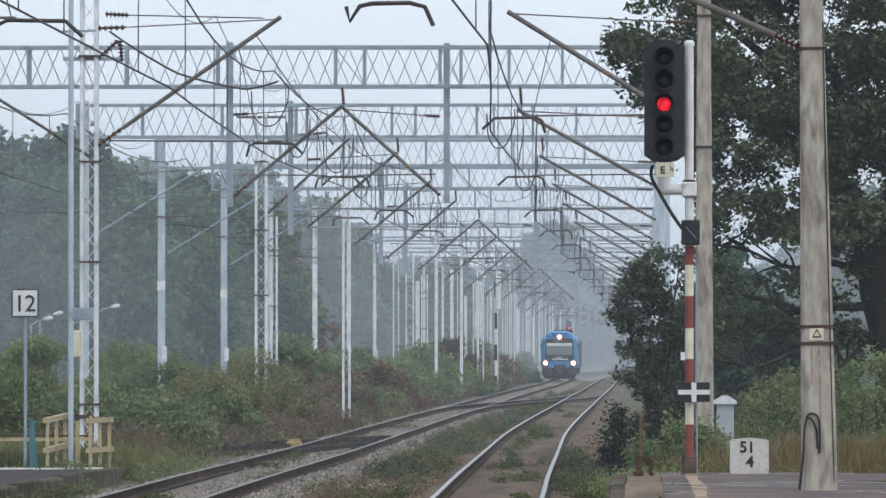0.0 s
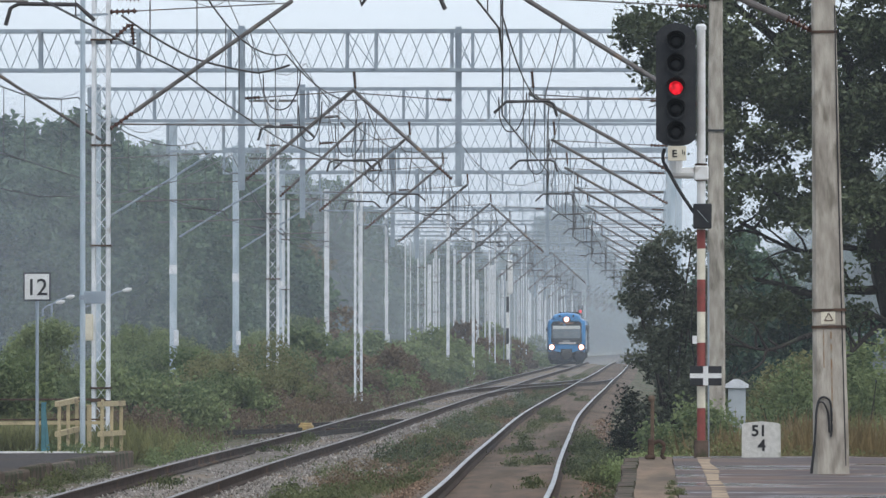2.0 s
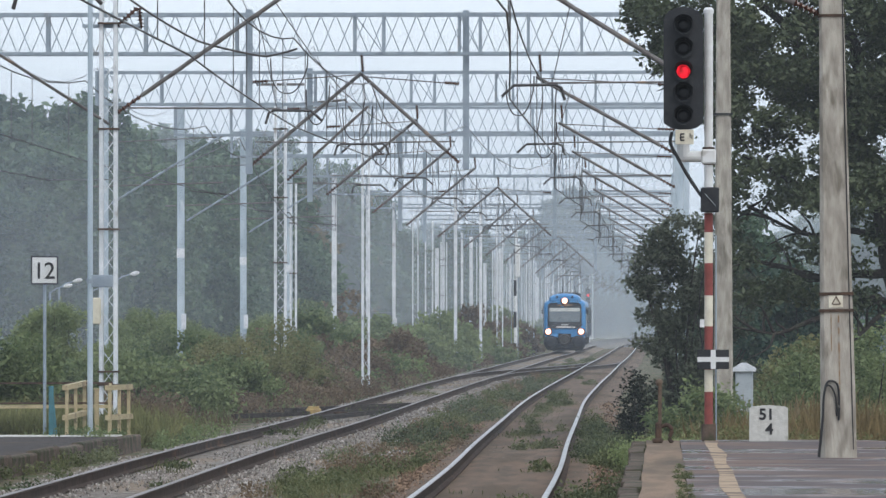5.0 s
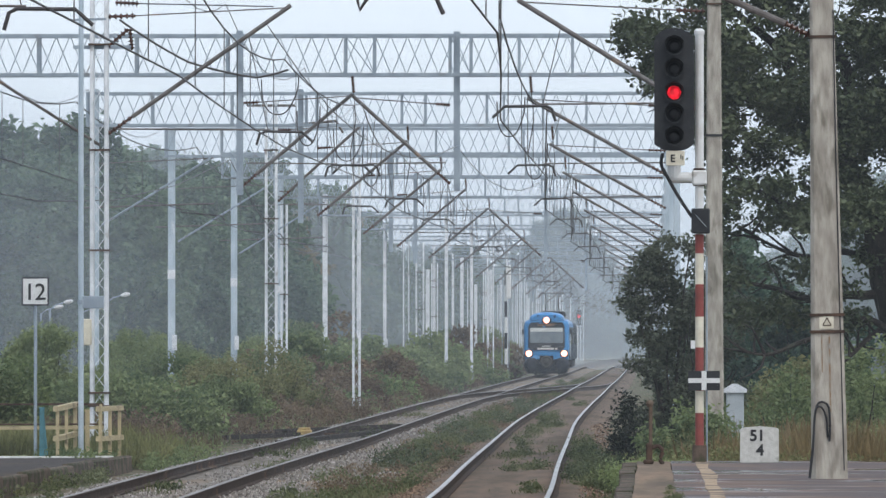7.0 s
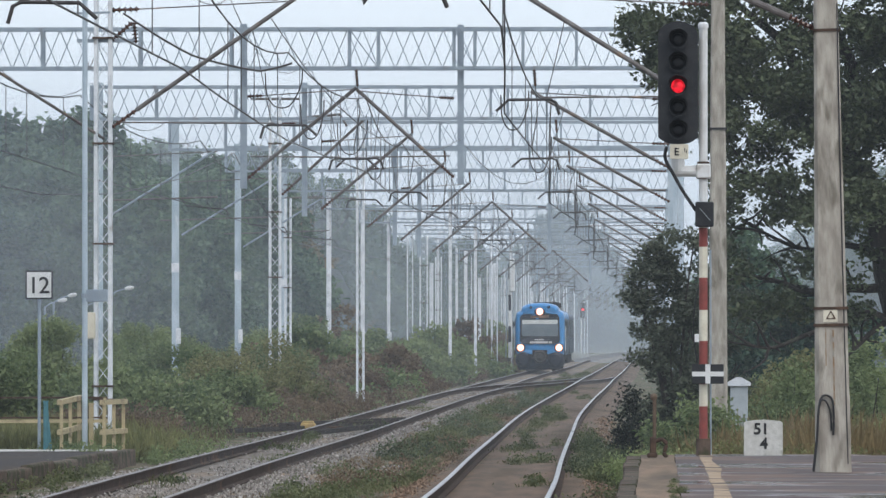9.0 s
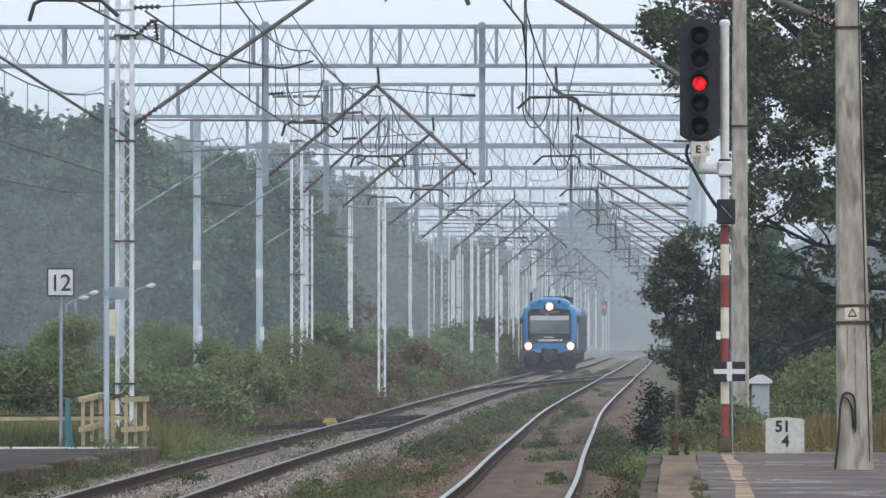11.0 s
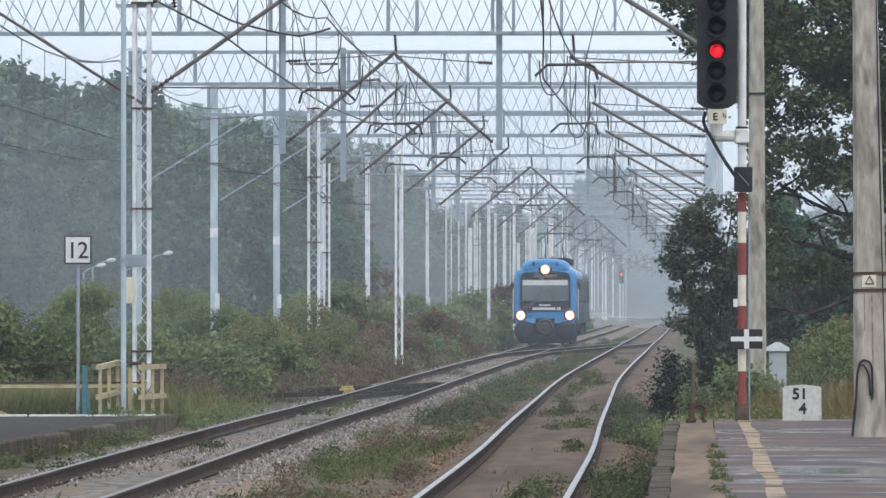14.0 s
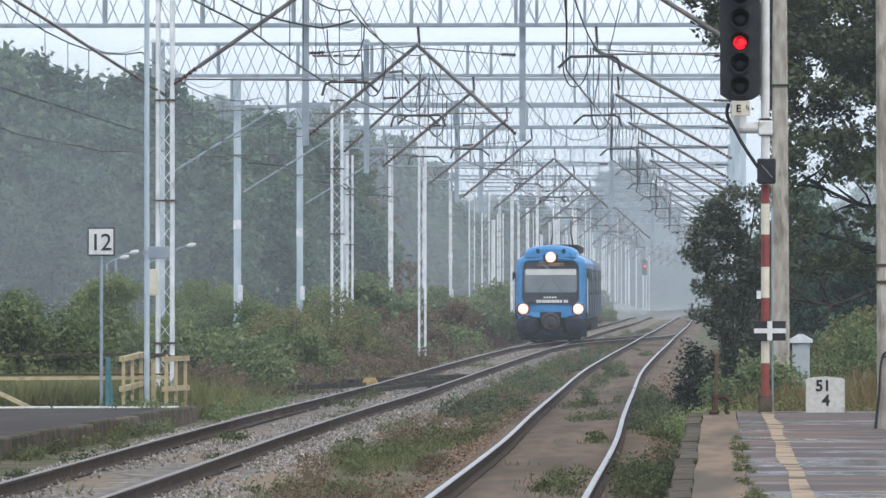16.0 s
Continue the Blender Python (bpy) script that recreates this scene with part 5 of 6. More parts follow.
# ---- grasses and stones
def blades(name, spots, h, mat, seed, label, per=14, spread=0.16, lean=0.5, width=0.012):
    rng = np.random.default_rng(seed)
    S = np.array(spots, float)
    n = len(S) * per
    root = np.repeat(S[:, :3], per, axis=0)
    hh = np.repeat(S[:, 3], per) * h * rng.uniform(0.5, 1.15, n)
    root[:, :2] += rng.normal(size=(n, 2)) * spread
    up = np.stack([rng.normal(size=n) * lean, rng.normal(size=n) * lean, np.ones(n)], axis=1)
    up /= np.linalg.norm(up, axis=1, keepdims=True)
    side = np.stack([rng.normal(size=n), rng.normal(size=n) * 0.5, np.zeros(n)], axis=1)
    side /= np.linalg.norm(side, axis=1, keepdims=True) + 1e-9
    A = up * hh[:, None] / 2
    B = side * width * (1 + hh[:, None] * 2)
    return tagged(part(name, quads(name, root + A, A, B, mat), None), label, "grass", kind="stuff")


def field(n, x0, x1, y0, y1, seed, dens=0.0, z=None, size=(0.5, 1.0), line=None):
    rng = random.Random(seed)
    out = []
    while len(out) < n:
        y = y0 + (y1 - y0) * rng.random() ** 1.3
        x = rng.uniform(x0, x1) + (line(y) if line else 0)
        if -10.2 < x < -7.0 and 150 < y < 187 and rng.random() < 0.93:
            continue
        if noise.noise((x * 1.1, y * 0.07, seed)) + 0.35 * noise.noise((x * 3, y * 0.4, seed + 3)) < dens:
            continue
        out.append((x, y, terrain(x, y) if z is None else z, rng.uniform(*size)))
    return out


rng_b = random.Random(55)


def herbs(name, spots, mat, seed, label, size=0.03, per=26, r=0.2, clump=0.05):
    """Low leafy weeds: small clumps on the ground."""
    rng = random.Random(seed)
    blobs = [((x, y, z + 0.45 * k * r), (r * k * rng.uniform(0.8, 1.6), r * k * rng.uniform(1, 3), r * k * rng.uniform(0.4, 0.9)), k) for x, y, z, k in spots]
    return tagged(part(name, leaf_cloud(name, blobs, per, size, mat, seed, clump, 1.1), None), label, "weeds", kind="stuff")


blades("grass_between_tracks", field(1700, 1.6, 3.1, 66, 470, 1, 0.08, -0.28, line=left_x), 0.17, GRASS, 1, "green grass tufts between the two tracks", 14, 0.2, 0.6, 0.006)
herbs("weeds_between_tracks", field(190, 1.5, 3.1, 66, 470, 1, 0.1, -0.27, line=left_x), LEAF_HERB, 31, "low green weeds between the two tracks")
herbs("dark_weeds_between_tracks", field(40, 1.6, 3.1, 140, 330, 12, 0.15, -0.27, (0.8, 1.7), line=left_x), LEAF_OAK, 32, "dark docks between the two tracks")
herbs("dead_weeds_between_tracks", field(150, 1.3, 3.3, 66, 400, 52, 0.05, -0.27, (0.5, 1.2), line=left_x), LEAF_BROWN, 53, "dead brown weeds between the two tracks", 0.025, 26, 0.18)
blades("grass_in_track", field(240, -0.45, 0.5, 66, 330, 2, 0.3, -0.2, line=right_x), 0.15, GRASS, 2, "short grass between the bright rails", 14, 0.15, 0.6, 0.006)
herbs("weeds_in_track", field(70, -0.45, 0.5, 66, 330, 2, 0.3, -0.2, (0.4, 0.8), line=right_x), LEAF_HERB, 33, "low weeds between the bright rails", 0.03, 26, 0.16)
blades("grass_in_ballast", field(90, -0.6, 0.6, 70, 260, 3, 0.3, -0.2, line=left_x), 0.2, GRASS, 3, "sparse grass in the crushed stone", 12, 0.12, 0.6, 0.006)
herbs("weeds_in_ballast", field(40, -1.9, 0.6, 70, 260, 3, 0.2, -0.22, (0.4, 1.0), line=left_x), LEAF_HERB, 34, "sparse weeds in the crushed stone", 0.03, 26, 0.16)
blades("grass_by_platform", field(300, 1.0, 1.6, 70, 180, 4, 0.05, -0.25, line=right_x), 0.22, GRASS, 4, "grass below the platform edge", 14, 0.15, 0.6, 0.006)
herbs("weeds_by_platform", field(120, 1.0, 1.7, 70, 180, 4, 0.0, -0.25, (0.5, 1.3), line=right_x), LEAF_HERB, 36, "low weeds below the platform edge")
herbs("weeds_at_platform_end", [(rng_b.uniform(-0.15, 1.0), rng_b.uniform(108.8, 112), 0.0, rng_b.uniform(0.8, 1.6)) for i in range(26)], LEAF_BUSH, 44, "weeds crowding round the platform's end", 0.03, 26, 0.22)
herbs("weeds_on_platform", field(46, 0.42, 0.58, 40, 109, 14, -0.1, 0.335, (0.2, 0.5)), LEAF_HERB, 37, "moss and small weeds along the platform's inner joint", 0.013, 40, 0.07, 0.02)
blades("grass_left", field(3000, -20, -8.2, 143, 330, 5, -0.1), 0.4, GRASS, 5, "long grass beyond the rusty track", 14, 0.2, 0.5, 0.008)
blades("dry_grass_left", field(3400, -14, -7.9, 166, 500, 6, -0.1), 0.5, LEAF_BROWN, 6, "withered brown stalks beyond the rusty track", 12, 0.2, 0.4, 0.007)
herbs("brown_weeds_left", field(600, -12.5, -7.9, 168, 500, 16, -0.1, None, (0.7, 1.9)), LEAF_BROWN, 38, "withered brown weeds beyond the rusty track", 0.04, 30, 0.3)
herbs("green_weeds_left", field(260, -11, -7.9, 139, 300, 17, 0.0, None, (0.6, 1.4)), LEAF_BUSH, 39, "green weeds beyond the rusty track", 0.035, 30, 0.25)
herbs("tall_brown_weeds", [(rng_b.uniform(-12.2, -10.25), rng_b.uniform(158, 188), -0.3, rng_b.uniform(1.0, 2.3)) for i in range(110)], LEAF_BROWN, 43, "tall withered weeds before the bushes", 0.04, 26, 0.32)
blades("tall_grass_by_crossing", field(900, -13.0, -8.7, 143, 166, 61, -0.3), 0.75, GRASS_LUSH, 62, "tall yellow-green grass behind the foot crossing", 22, 0.2, 0.45, 0.004)
herbs("lush_weeds_by_crossing", field(150, -13.0, -8.8, 144, 166, 63, -0.2, None, (0.8, 1.8)), LEAF_YELLOW, 64, "yellow-green weeds behind the foot crossing", 0.035, 28, 0.28)
herbs("weeds_at_footpath", field(50, -9.4, -8.5, 95, 141, 18, -0.1, -0.28, (0.4, 0.9)), LEAF_HERB, 40, "grass and weeds along the stone edge", 0.03, 26, 0.2)
blades("dry_grass_platform_end", field(1300, 1.1, 9, 112, 134, 7, -0.3), 1.0, GRASS_DRY, 7, "yellow dry grass behind the kilometre post", 12, 0.16, 0.3, 0.006)
herbs("yellow_weeds_platform_end", field(560, 0.9, 9, 110, 134, 19, -0.2, None, (0.8, 2.0)), LEAF_YELLOW, 41, "yellow-green weeds behind the kilometre post", 0.03, 30, 0.36)
blades("green_grass_platform_end", field(1300, 0.3, 9, 109.5, 150, 8, -0.1), 0.55, GRASS, 8, "green grass behind the kilometre post", 14, 0.16, 0.4, 0.006)


def stones():
    rng = random.Random(4)
    g = Geo()
    base = [Vector(p).normalized() for p in ((1, 0.2, 0), (-1, -0.1, 0.1), (0.1, 1, 0.1), (-0.1, -1, 0), (0.1, 0, 1), (0, 0.1, -1))]
    faces = [(4, 0, 2), (4, 2, 1), (4, 1, 3), (4, 3, 0), (5, 2, 0), (5, 1, 2), (5, 3, 1), (5, 0, 3)]
    for i in range(44000):
        y = 66 + 300 * rng.random() ** 2.0
        o = rng.uniform(-2.3, 2.6)
        if rng.random() < 0.5:
            o = rng.choice((rng.uniform(-2.3, -0.85), rng.uniform(0.85, 2.6)))
        x = left_x(y) + o
        if noise.noise((x * 0.9, y * 0.06, 21)) + rng.uniform(-0.25, 0.25) < -0.08:
            continue
        a = abs(o)
        z = -0.17 if a < 1.5 else -0.2 - 0.4 * min(a - 1.5, 0.3)
        r = rng.uniform(0.012, 0.031)
        q = Euler((rng.uniform(0, 6), rng.uniform(0, 6), rng.uniform(0, 6))).to_matrix()
        sc = Vector((rng.uniform(0.8, 1.5), 1, rng.uniform(0.6, 1)))
        g.add([(q @ Vector((p.x * sc.x, p.y, p.z * sc.z))) * r + Vector((x, y, z + 0.01)) for p in base], faces)
    m = material("ballast_stone", (0.36, 0.335, 0.305), 0.95, 0, (0.22, 0.19, 0.165), 20, island=0.5, spec=0.15)
    return tagged(part("ballast_stones", g, m), "loose grey crushed stones along the rusty track", "gravel", kind="stuff")


stones()


def litter():
    """Rust-brown chips and dead leaves along the bright track."""
    rng = random.Random(8)
    g = Geo()
    for i in range(17000):
        y = 66 + 150 * rng.random() ** 1.7
        o = rng.choice((rng.gauss(-1.35, 0.28), rng.gauss(1.3, 0.2), rng.uniform(-2.4, -1.0)))
        if abs(o) < 0.85 or noise.noise((o * 0.9, y * 0.05, 31)) + rng.uniform(-0.3, 0.3) < -0.1:
            continue
        x = right_x(y) + o
        z = max(-0.29, -0.225 - 0.43 * max(0.0, abs(o) - 1.35))
        r = rng.uniform(0.014, 0.034)
        q = Euler((rng.uniform(0, 6), rng.uniform(0, 6), rng.uniform(0, 6))).to_matrix()
        p = [q @ Vector(c) * r + Vector((x, y, z + 0.012)) for c in ((1.2, 0, 0), (0, 1, 0.2), (-1, 0.1, 0), (0.1, -1, 0.1), (0, 0, 0.7))]
        g.add(p, [(0, 1, 4), (1, 2, 4), (2, 3, 4), (3, 0, 4), (3, 2, 1, 0)])
    m = material("brown_chips", (0.26, 0.175, 0.12), 0.95, 0, (0.17, 0.12, 0.085), 20, island=0.55, spec=0.1)
    return tagged(part("track_litter", g, m), "rust-brown stone chips and dead leaves beside the rails", "gravel", kind="stuff")


litter()


# ---- haze over the line: upright translucent sheets stand in for mist, thinning out upwards
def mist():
    # Nearest sheets lift dark tones; those with an edge haze one side only.
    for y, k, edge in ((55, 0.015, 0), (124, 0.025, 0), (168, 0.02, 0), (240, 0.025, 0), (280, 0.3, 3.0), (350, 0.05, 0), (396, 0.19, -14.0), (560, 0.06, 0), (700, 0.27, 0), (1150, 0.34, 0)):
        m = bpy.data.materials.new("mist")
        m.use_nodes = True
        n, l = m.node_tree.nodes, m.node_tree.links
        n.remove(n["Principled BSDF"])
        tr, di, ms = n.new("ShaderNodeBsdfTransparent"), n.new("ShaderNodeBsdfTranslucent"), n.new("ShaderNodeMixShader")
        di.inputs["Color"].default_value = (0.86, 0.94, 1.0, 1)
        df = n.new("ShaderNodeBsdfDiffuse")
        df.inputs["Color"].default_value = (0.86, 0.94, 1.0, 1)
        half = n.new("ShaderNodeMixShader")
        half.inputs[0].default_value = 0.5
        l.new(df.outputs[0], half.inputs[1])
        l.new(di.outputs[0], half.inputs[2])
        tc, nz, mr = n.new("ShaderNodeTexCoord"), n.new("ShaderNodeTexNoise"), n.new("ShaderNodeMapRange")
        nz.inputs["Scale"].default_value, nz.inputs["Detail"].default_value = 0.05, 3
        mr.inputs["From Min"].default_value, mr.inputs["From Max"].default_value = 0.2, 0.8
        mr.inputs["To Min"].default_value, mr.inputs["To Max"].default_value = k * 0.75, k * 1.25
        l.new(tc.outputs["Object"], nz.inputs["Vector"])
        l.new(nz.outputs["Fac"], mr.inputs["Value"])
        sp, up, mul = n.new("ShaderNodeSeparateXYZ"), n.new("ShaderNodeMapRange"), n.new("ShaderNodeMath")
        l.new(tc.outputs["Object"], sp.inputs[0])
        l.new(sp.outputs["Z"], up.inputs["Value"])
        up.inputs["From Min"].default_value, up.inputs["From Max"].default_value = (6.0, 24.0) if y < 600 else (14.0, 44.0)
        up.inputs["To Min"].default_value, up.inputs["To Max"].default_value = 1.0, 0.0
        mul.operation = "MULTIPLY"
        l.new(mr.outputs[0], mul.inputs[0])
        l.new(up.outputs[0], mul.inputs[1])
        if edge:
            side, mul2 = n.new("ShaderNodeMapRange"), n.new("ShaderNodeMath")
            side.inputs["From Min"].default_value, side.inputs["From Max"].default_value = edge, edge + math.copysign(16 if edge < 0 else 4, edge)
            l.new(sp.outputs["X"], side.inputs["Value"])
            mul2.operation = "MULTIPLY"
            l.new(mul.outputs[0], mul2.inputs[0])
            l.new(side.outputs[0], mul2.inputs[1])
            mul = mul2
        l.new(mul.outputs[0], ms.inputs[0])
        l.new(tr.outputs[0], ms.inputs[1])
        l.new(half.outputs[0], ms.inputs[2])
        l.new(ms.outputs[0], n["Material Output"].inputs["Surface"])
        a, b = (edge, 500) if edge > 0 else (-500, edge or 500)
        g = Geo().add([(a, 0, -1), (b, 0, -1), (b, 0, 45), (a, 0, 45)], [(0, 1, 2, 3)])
        tagged(part("mist", g, m, at=(0, y, 0)), "thin translucent sheet standing in for haze over the tracks", "mist", kind="stuff")


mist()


# ---- the train
BLUE = material("glossy_blue_paint", (0.045, 0.25, 0.55), 0.3, 0, (0.04, 0.22, 0.49), 2, (0.05, 0.16, 0.30), 1.2, 0.66, 0.03)
# The train's blue with the shade of its unlit sides put into the colour.
BLUE_SHADED = material("shaded_blue_paint", (0.016, 0.034, 0.075), 0.4, 0, (0.013, 0.026, 0.055), 2, bump=0.03)
MASK = material("black_gloss_mask", (0.016, 0.018, 0.024), 0.22, 0, (0.02, 0.022, 0.03), 3, bump=0.02)
NAVY_SOOT = material("sooty_navy_plastic", (0.012, 0.015, 0.026), 0.7, 0, (0.02, 0.022, 0.032), 5, (0.03, 0.026, 0.024), 3, 0.6, spec=0.2)
UNDER = material("sooty_underframe", (0.014, 0.013, 0.015), 0.8, 0.0, (0.024, 0.02, 0.019), 6, spec=0.2)
GLASS = material("windscreen_glass", (0.10, 0.13, 0.15), 0.08, 0.0, (0.14, 0.17, 0.19), 1.5, bump=0, spec=0.9)
SHADE = material("sun_blind", (0.62, 0.64, 0.62), 0.7, 0, (0.55, 0.57, 0.55), 3)
STEEL = material("worn_coupler_steel", (0.06, 0.056, 0.054), 0.6, 0.4, (0.06, 0.055, 0.052), 8)


def section(w, z0, z1, crown):
    """Cross-section of the car body, from the lower left round over the roof."""
    o = [(-w * 0.93, z0), (-w, z0 + 0.4), (-w, z1 - 0.6), (-w * 0.985, z1 - 0.3), (-w * 0.95, z1 - 0.16)]
    for k in range(7):
        a = math.pi * (0.88 - 0.76 * k / 6)
        o.append((w * 0.93 * math.cos(a) / math.cos(math.pi * 0.12), z1 - 0.12 + crown * (math.sin(a) - math.sin(math.pi * 0.12)) / (1 - math.sin(math.pi * 0.12))))
    o += [(w * 0.95, z1 - 0.16), (w * 0.985, z1 - 0.3), (w, z1 - 0.6), (w, z0 + 0.4), (w * 0.93, z0)]
    return o


def car_body(rings, nose=False):
    g = Geo()
    n = 0
    for y, w, z0, z1, cr in rings:
        o = section(w, z0, z1, cr)
        n = len(o)
        f = max(0.0, 1 - y / 0.5) if nose else 0.0
        g.v += [(x, y + f * (0.05 * (z - 1.2) + 0.09 * x * x), z) for x, z in o]
    k = len(rings)
    g.f = [(i * n + j, i * n + (j + 1) % n, i * n + n + (j + 1) % n, i * n + n + j) for i in range(k - 1) for j in range(n)]
    g.f += [tuple(range(n - 1, -1, -1)), tuple(range((k - 1) * n, k * n))]
    return g


def front_panel(outline, y, depth, lean=0.05):
    """A plate on the sloping nose: x, z outline, leaning back with height."""
    g = Geo()
    n = len(outline)
    g.v = [(x, y + lean * (z - 1.2) + 0.09 * x * x, z) for x, z in outline] + [(x, y + depth + lean * (z - 1.2) + 0.09 * x * x, z) for x, z in outline]
    g.f = [tuple(range(n)), tuple(range(2 * n - 1, n - 1, -1))] + [(i, n + i, n + (i + 1) % n, (i + 1) % n) for i in range(n)]
    return g


def rounded(x0, x1, z0, z1, r, top=1.0, n=5):
    """A rounded rectangle, its top edge bowed."""
    o = []
    for cx, cz, a0 in ((x1 - r, z0 + r, -90), (x1 * top - r, z1 - r, 0), (x0 * top + r, z1 - r, 90), (x0 + r, z0 + r, 180)):
        o += [(cx + r * math.cos(radians(a0 + 90 * k / n)), cz + r * math.sin(radians(a0 + 90 * k / n))) for k in range(n + 1)]
    return o


def bogie(t, y):
    b = part("bogie", Geo().box((0, y, 0.62), (2.2, 3.4, 0.25), bev=0.05).box((-1.05, y, 0.55), (0.16, 3.6, 0.35)).box((1.05, y, 0.55), (0.16, 3.6, 0.35)), UNDER, t)
    for dy in (-1.25, 1.25):
        for x in (-0.753, 0.753):
            part("wheel", Geo().lathe([(0.2, -0.08), (0.50, -0.07), (0.50, 0.05), (0.47, 0.07), (0.2, 0.07)], (x, y + dy, 0.5), 20, pose(0, 0, 0, 0, 90).to_3x3()), STEEL, b)
        part("axle", Geo().tube((-0.8, y + dy, 0.5), (0.8, y + dy, 0.5), 0.08), STEEL, b)


def side_windows(t, y0, y1, step):
    for side in (-1, 1):
        y = y0
        while y + 1.3 < y1:
            part("window", Geo().box((side * 1.43, y + 0.6, 2.35), (0.05, 1.2, 0.85), bev=0.02), MASK, t)
            y += step
        part("side_panel", Geo().box((side * 1.425, (y0 + y1) / 2, 1.75), (0.05, y1 - y0 + 0.6, 1.5)), BLUE_SHADED, t, "lower side in shade-darkened blue")
        part("window_band", Geo().box((side * 1.425, (y0 + y1) / 2, 2.78), (0.045, y1 - y0 + 0.6, 0.5)), MASK, t)
        for y in (y0 + (y1 - y0) * 0.3, y0 + (y1 - y0) * 0.72):
            part("door", Geo().box((side * 1.435, y, 2.0), (0.06, 1.3, 2.0), bev=0.02), BLUE_SHADED, t, "sliding door in shade-darkened blue")


def driving_car():
    t = thing("train_front_car", (0, 0, 0), "blue electric train driving car with lit headlamps", "train")
    part("body", car_body([(0.0, 1.26, 1.0, 3.38, 0.16), (0.12, 1.36, 0.98, 3.44, 0.22), (0.4, 1.42, 0.96, 3.5, 0.28), (0.9, 1.44, 0.95, 3.52, 0.32), (21.0, 1.44, 0.95, 3.52, 0.32)], True), BLUE, t, "glossy blue car body")
    dome = Geo()
    for y, w, h in ((0.16, 0.92, 0.34), (0.26, 1.04, 0.44), (0.5, 1.1, 0.5), (2.6, 1.12, 0.52), (3.2, 1.0, 0.4)):
        dome.v += [(w * math.cos(math.pi * k / 12), y, 3.46 + h * math.sin(math.pi * k / 12) ** 0.6) for k in range(13)]
    dome.f = [(i * 13 + k, i * 13 + k + 1, i * 13 + 14 + k, i * 13 + 13 + k) for i in range(4) for k in range(12)] + [tuple(range(12, -1, -1)), tuple(range(52, 65))]
    part("roof_fairing", dome, BLUE, t, "blue air-conditioning fairing")
    for x in (-0.52, 0.52):
        part("roof_vent", Geo().lathe([(0.11, 0), (0.09, 0.03), (0.02, 0.03)], (x, 0.19, 3.70), 12, pose(0, 0, 0, 90).to_3x3()), MASK, t)
    part("mask", front_panel([(x, z + 0.10 * (1 - (x / 1.2) ** 2) * (z > 2.6)) for x, z in rounded(-1.16, 1.16, 1.58, 3.28, 0.24, 0.98, 6)], -0.05, 0.14), MASK, t, "black glossy front mask")
    scr = part("windscreen", front_panel(rounded(-1.06, 1.06, 2.03, 3.0, 0.1), -0.075, 0.05), GLASS, t, "wide windscreen")
    part("sun_blind", front_panel(rounded(-1.03, 1.03, 2.74, 2.98, 0.05), -0.085, 0.02), SHADE, scr, "pale lowered sun blind")
    for x in (-0.5, 0.45):
        part("wiper", Geo().beam((x, -0.03, 2.05), (x + 0.35 * (1 if x < 0 else -1), -0.02, 2.55), 0.02), BLACK, scr)
    part("destination_display", front_panel(rounded(-0.55, 0.55, 3.1, 3.24, 0.03), -0.068, 0.02), material("dim_display", (0.30, 0.17, 0.09), 0.5, 0, (0.03, 0.02, 0.02), 9), t)
    bars = Geo()
    x = -0.58
    for w in (0.09, 0.09, 0.09, 0.09, 0.09, 0.05, 0.09, 0.09, 0.09, 0.09, 0.0, 0.08, 0.07):
        if w:
            bars.box((x + w / 2, -0.065 + 0.09 * x * x + 0.05 * 0.47, 1.67), (w, 0.02, 0.12))
        x += w + 0.02 if w else 0.05
    for i in range(5):
        bars.box((-0.24 + 0.11 * i, -0.062 + 0.05 * 0.6, 1.83), (0.075, 0.02, 0.07))
    part("lettering_bars", bars, WHITE, t, "white illegible lettering as bars")
    part("nose_panel", front_panel([(-0.95, 1.02), (0.95, 1.02), (1.12, 1.3), (0.7, 1.42), (0.5, 1.52), (-0.5, 1.52), (-0.7, 1.42), (-1.12, 1.3)], -0.06, 0.12, 0.1), BLUE, t, "blue lower nose panel")
    for x in (-1.115, 1.115):
        lampbox = part("lamp_housing", front_panel([(x + a, b) for a, b in rounded(-0.26, 0.26, 1.16, 1.56, 0.1)], -0.09, 0.12), MASK, t)
        part("headlamp", Geo().lathe([(0.125, 0), (0.10, 0.03), (0.03, 0.05)], (x, -0.02, 1.36), 18, pose(0, 0, 0, 90).to_3x3()), HEADLAMP, lampbox, "bright lit headlamp")
        part("lamp_glass", Geo().lathe([(0.215, 0), (0.19, 0.02), (0.12, 0.02)], (x, 0.0, 1.36), 18, pose(0, 0, 0, 90).to_3x3()), HALO, lampbox)
    top = part("top_lamp_housing", Geo().box((0, 0.12, 3.46), (0.62, 0.34, 0.24), bev=0.06), MASK, t)
    part("top_headlamp", Geo().lathe([(0.125, 0), (0.10, 0.03), (0.03, 0.05)], (0, -0.08, 3.46), 18, pose(0, 0, 0, 90).to_3x3()), HEADLAMP, top, "bright lit top headlamp")
    part("lamp_glass", Geo().lathe([(0.215, 0), (0.19, 0.02), (0.12, 0.02)], (0, -0.06, 3.46), 18, pose(0, 0, 0, 90).to_3x3()), HALO, top)
    q = pose(0, 0, 0, 90).to_3x3()
    # No hollow round the coupler: a solid black block gives the recess's darkness.
    part("coupler_recess", Geo().box((0, -0.03, 1.02), (0.86, 0.12, 0.42), bev=0.02), UNDER, t, "black block standing in for the dark recess round the coupler")
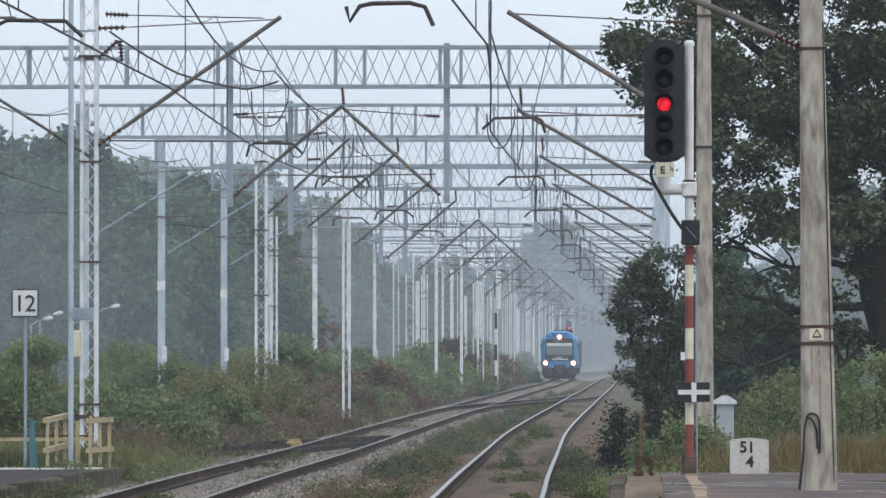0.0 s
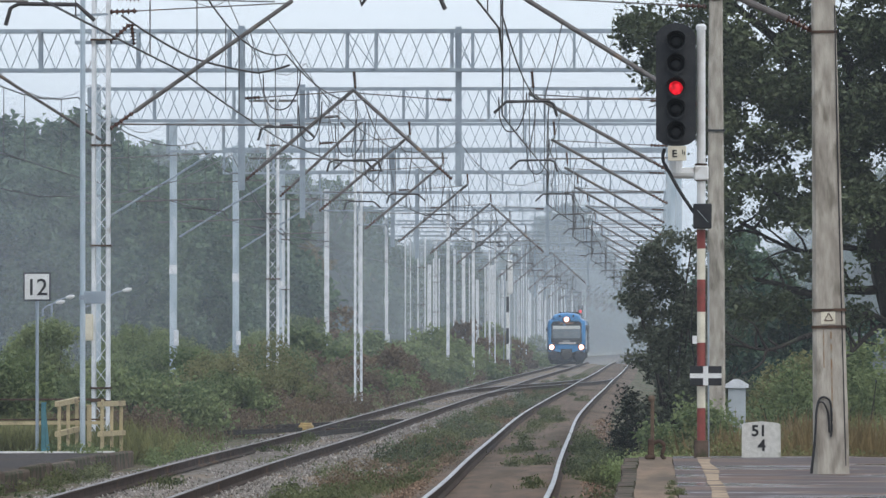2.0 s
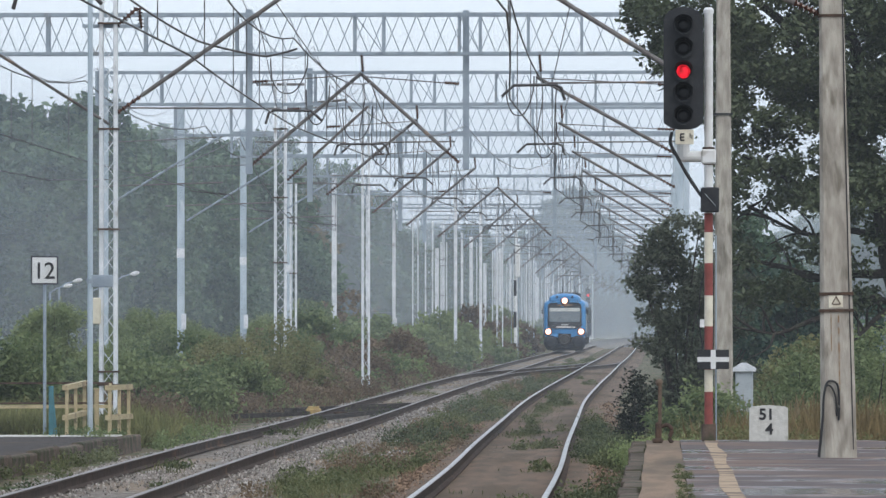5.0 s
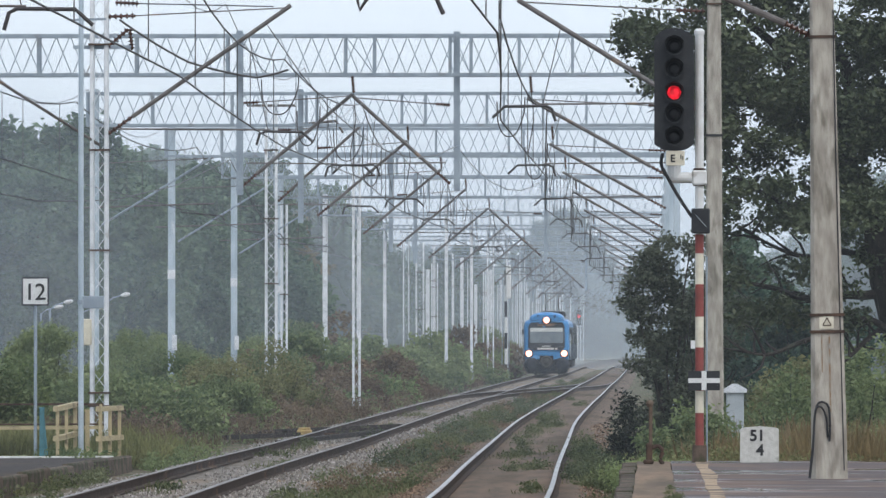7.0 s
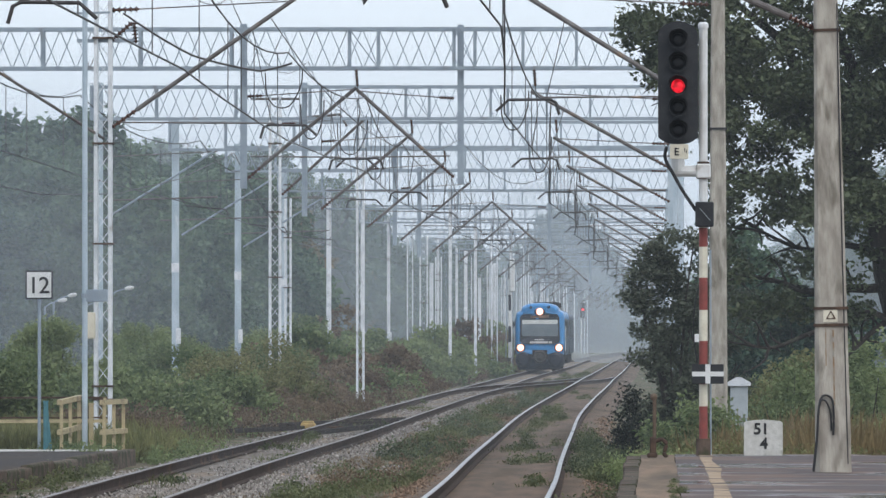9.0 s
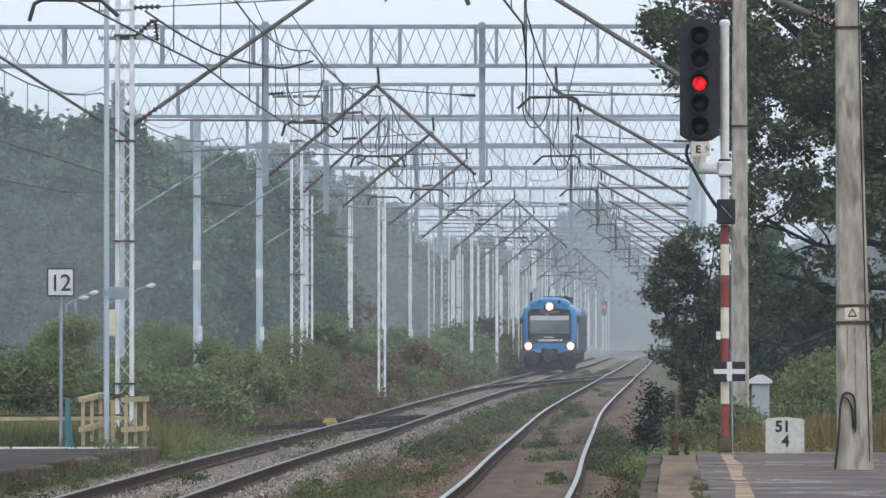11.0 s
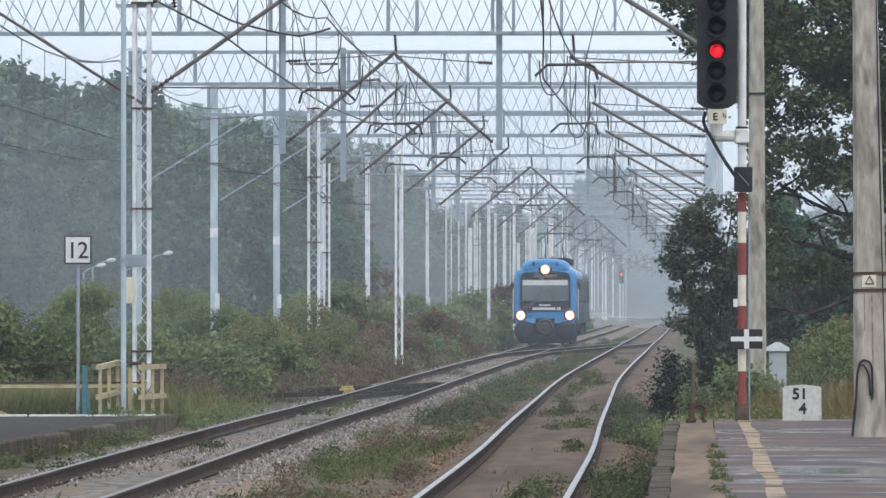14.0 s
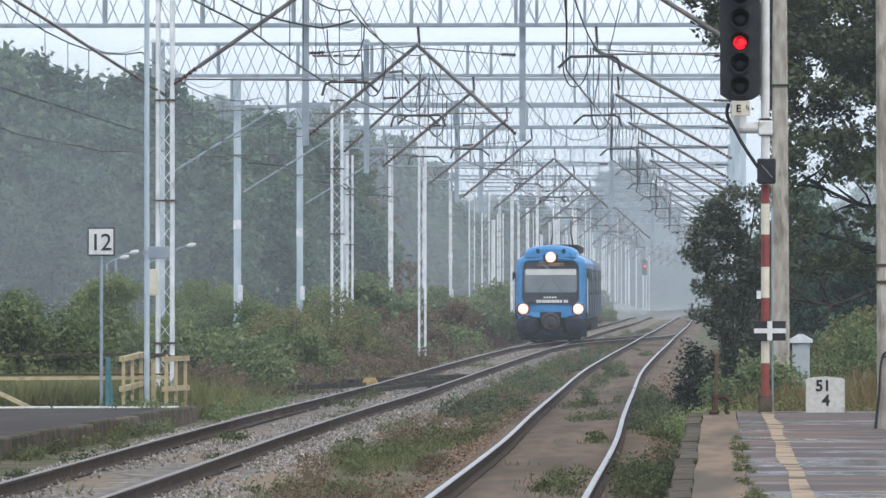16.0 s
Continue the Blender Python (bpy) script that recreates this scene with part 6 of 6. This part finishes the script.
    part("coupler", Geo().lathe([(0.36, -0.2), (0.39, 0.1), (0.34, 0.2), (0.30, 0.21), (0.26, 0.16), (0.1, 0.18)], (0, -0.05, 0.84), 22, q).box((0, -0.25, 0.86), (0.22, 0.3, 0.3), bev=0.03).beam((0.05, -0.38, 0.95), (0.2, -0.38, 0.66), 0.06), STEEL, t, "dark round coupler")
    for x in (-0.95, 0.95):
        part("buffer_fairing", Geo().lathe([(0.05, -0.28), (0.3, -0.24), (0.44, -0.1), (0.5, 0.15), (0.52, 0.6), (0.4, 0.7)], (x * 0.97, 0.1, 0.66), 18, pose(0, 0, 0, -90).to_3x3()), NAVY_SOOT, t, "sooty navy rounded fairing")
    part("plough", Geo().box((0, 0.32, 0.40), (2.62, 0.6, 0.62), bev=0.2), NAVY_SOOT, t)
    part("underframe", Geo().box((0, 10.8, 0.8), (2.6, 19.6, 0.34), bev=0.04), UNDER, t)
    for y in (7.5, 10.5, 13):
        part("equipment_case", Geo().box((0, y, 0.55), (2.5, 1.9, 0.5), bev=0.04), UNDER, t)
    bogie(t, 3.2)
    bogie(t, 17.8)
    side_windows(t, 2.4, 20.4, 1.75)
    for side in (-1, 1):
        part("mirror", Geo().box((side * 1.52, 0.9, 2.7), (0.12, 0.06, 0.34), bev=0.02), BLACK, t)
        part("grab_rail", Geo().tube((side * 1.49, 0.8, 1.2), (side * 1.49, 0.8, 2.6), 0.02), WHITE, t)
        part("cab_door", Geo().box((side * 1.435, 1.35, 2.0), (0.04, 0.8, 2.1), bev=0.02), BLUE_SHADED, t)
    return t


def trailing_car(motor):
    t = thing("train_middle_car" if motor else "train_rear_car", (0, 0, 0), "blue electric train middle car with pantograph" if motor else "blue electric train rear car", "train")
    part("body", car_body([(0.0, 1.44, 0.95, 3.52, 0.32), (20.8, 1.44, 0.95, 3.52, 0.32)]), BLUE_SHADED, t)
    part("underframe", Geo().box((0, 10.4, 0.7), (2.6, 19.6, 0.5), bev=0.04), UNDER, t)
    bogie(t, 3.0)
    bogie(t, 17.8)
    side_windows(t, 0.8, 20.2, 1.75)
    part("gangway", Geo().box((0, -0.3, 2.2), (1.6, 0.6, 2.3), bev=0.05), UNDER, t)
    if motor:
        for y in (1.2, 4.5, 9, 13):
            part("roof_case", Geo().box((0, y, 3.95), (1.5, 1.8, 0.32), bev=0.06), UNDER, t)
        g = Geo()
        for x in (-0.5, 0.5):
            g.tube((x, 3.0, 3.95), (x * 0.8, 1.6, 4.6), 0.03).tube((x * 0.8, 1.6, 4.6), (x * 0.9, 2.6, 5.28), 0.025)
        g.tube((-0.75, 2.6, 5.30), (0.75, 2.6, 5.30), 0.03)
        g.tube((-0.9, 2.6, 5.15), (-0.75, 2.6, 5.30), 0.03).tube((0.9, 2.6, 5.15), (0.75, 2.6, 5.30), 0.03)
        part("pantograph", g, WIRE, t, "raised pantograph")
    return t


cars = [driving_car(), trailing_car(True)]
NOSE_START, SPEED, CAR = 638.0, 19.75, 21.7


def motions():
    """The train comes on at an even speed along the left-hand track."""
    for i, car in enumerate(cars):
        rows = []
        for k in range(33):
            t = k * 0.5
            y = NOSE_START - SPEED * t + i * CAR
            a, b = left_x(y + 2), left_x(y + 18)
            turn = -math.degrees(math.atan2(b - a, 16))
            rows.append((t, pose(left_x(y), y, 0, 0, 0, turn)))
        walk(car, rows)


motions()
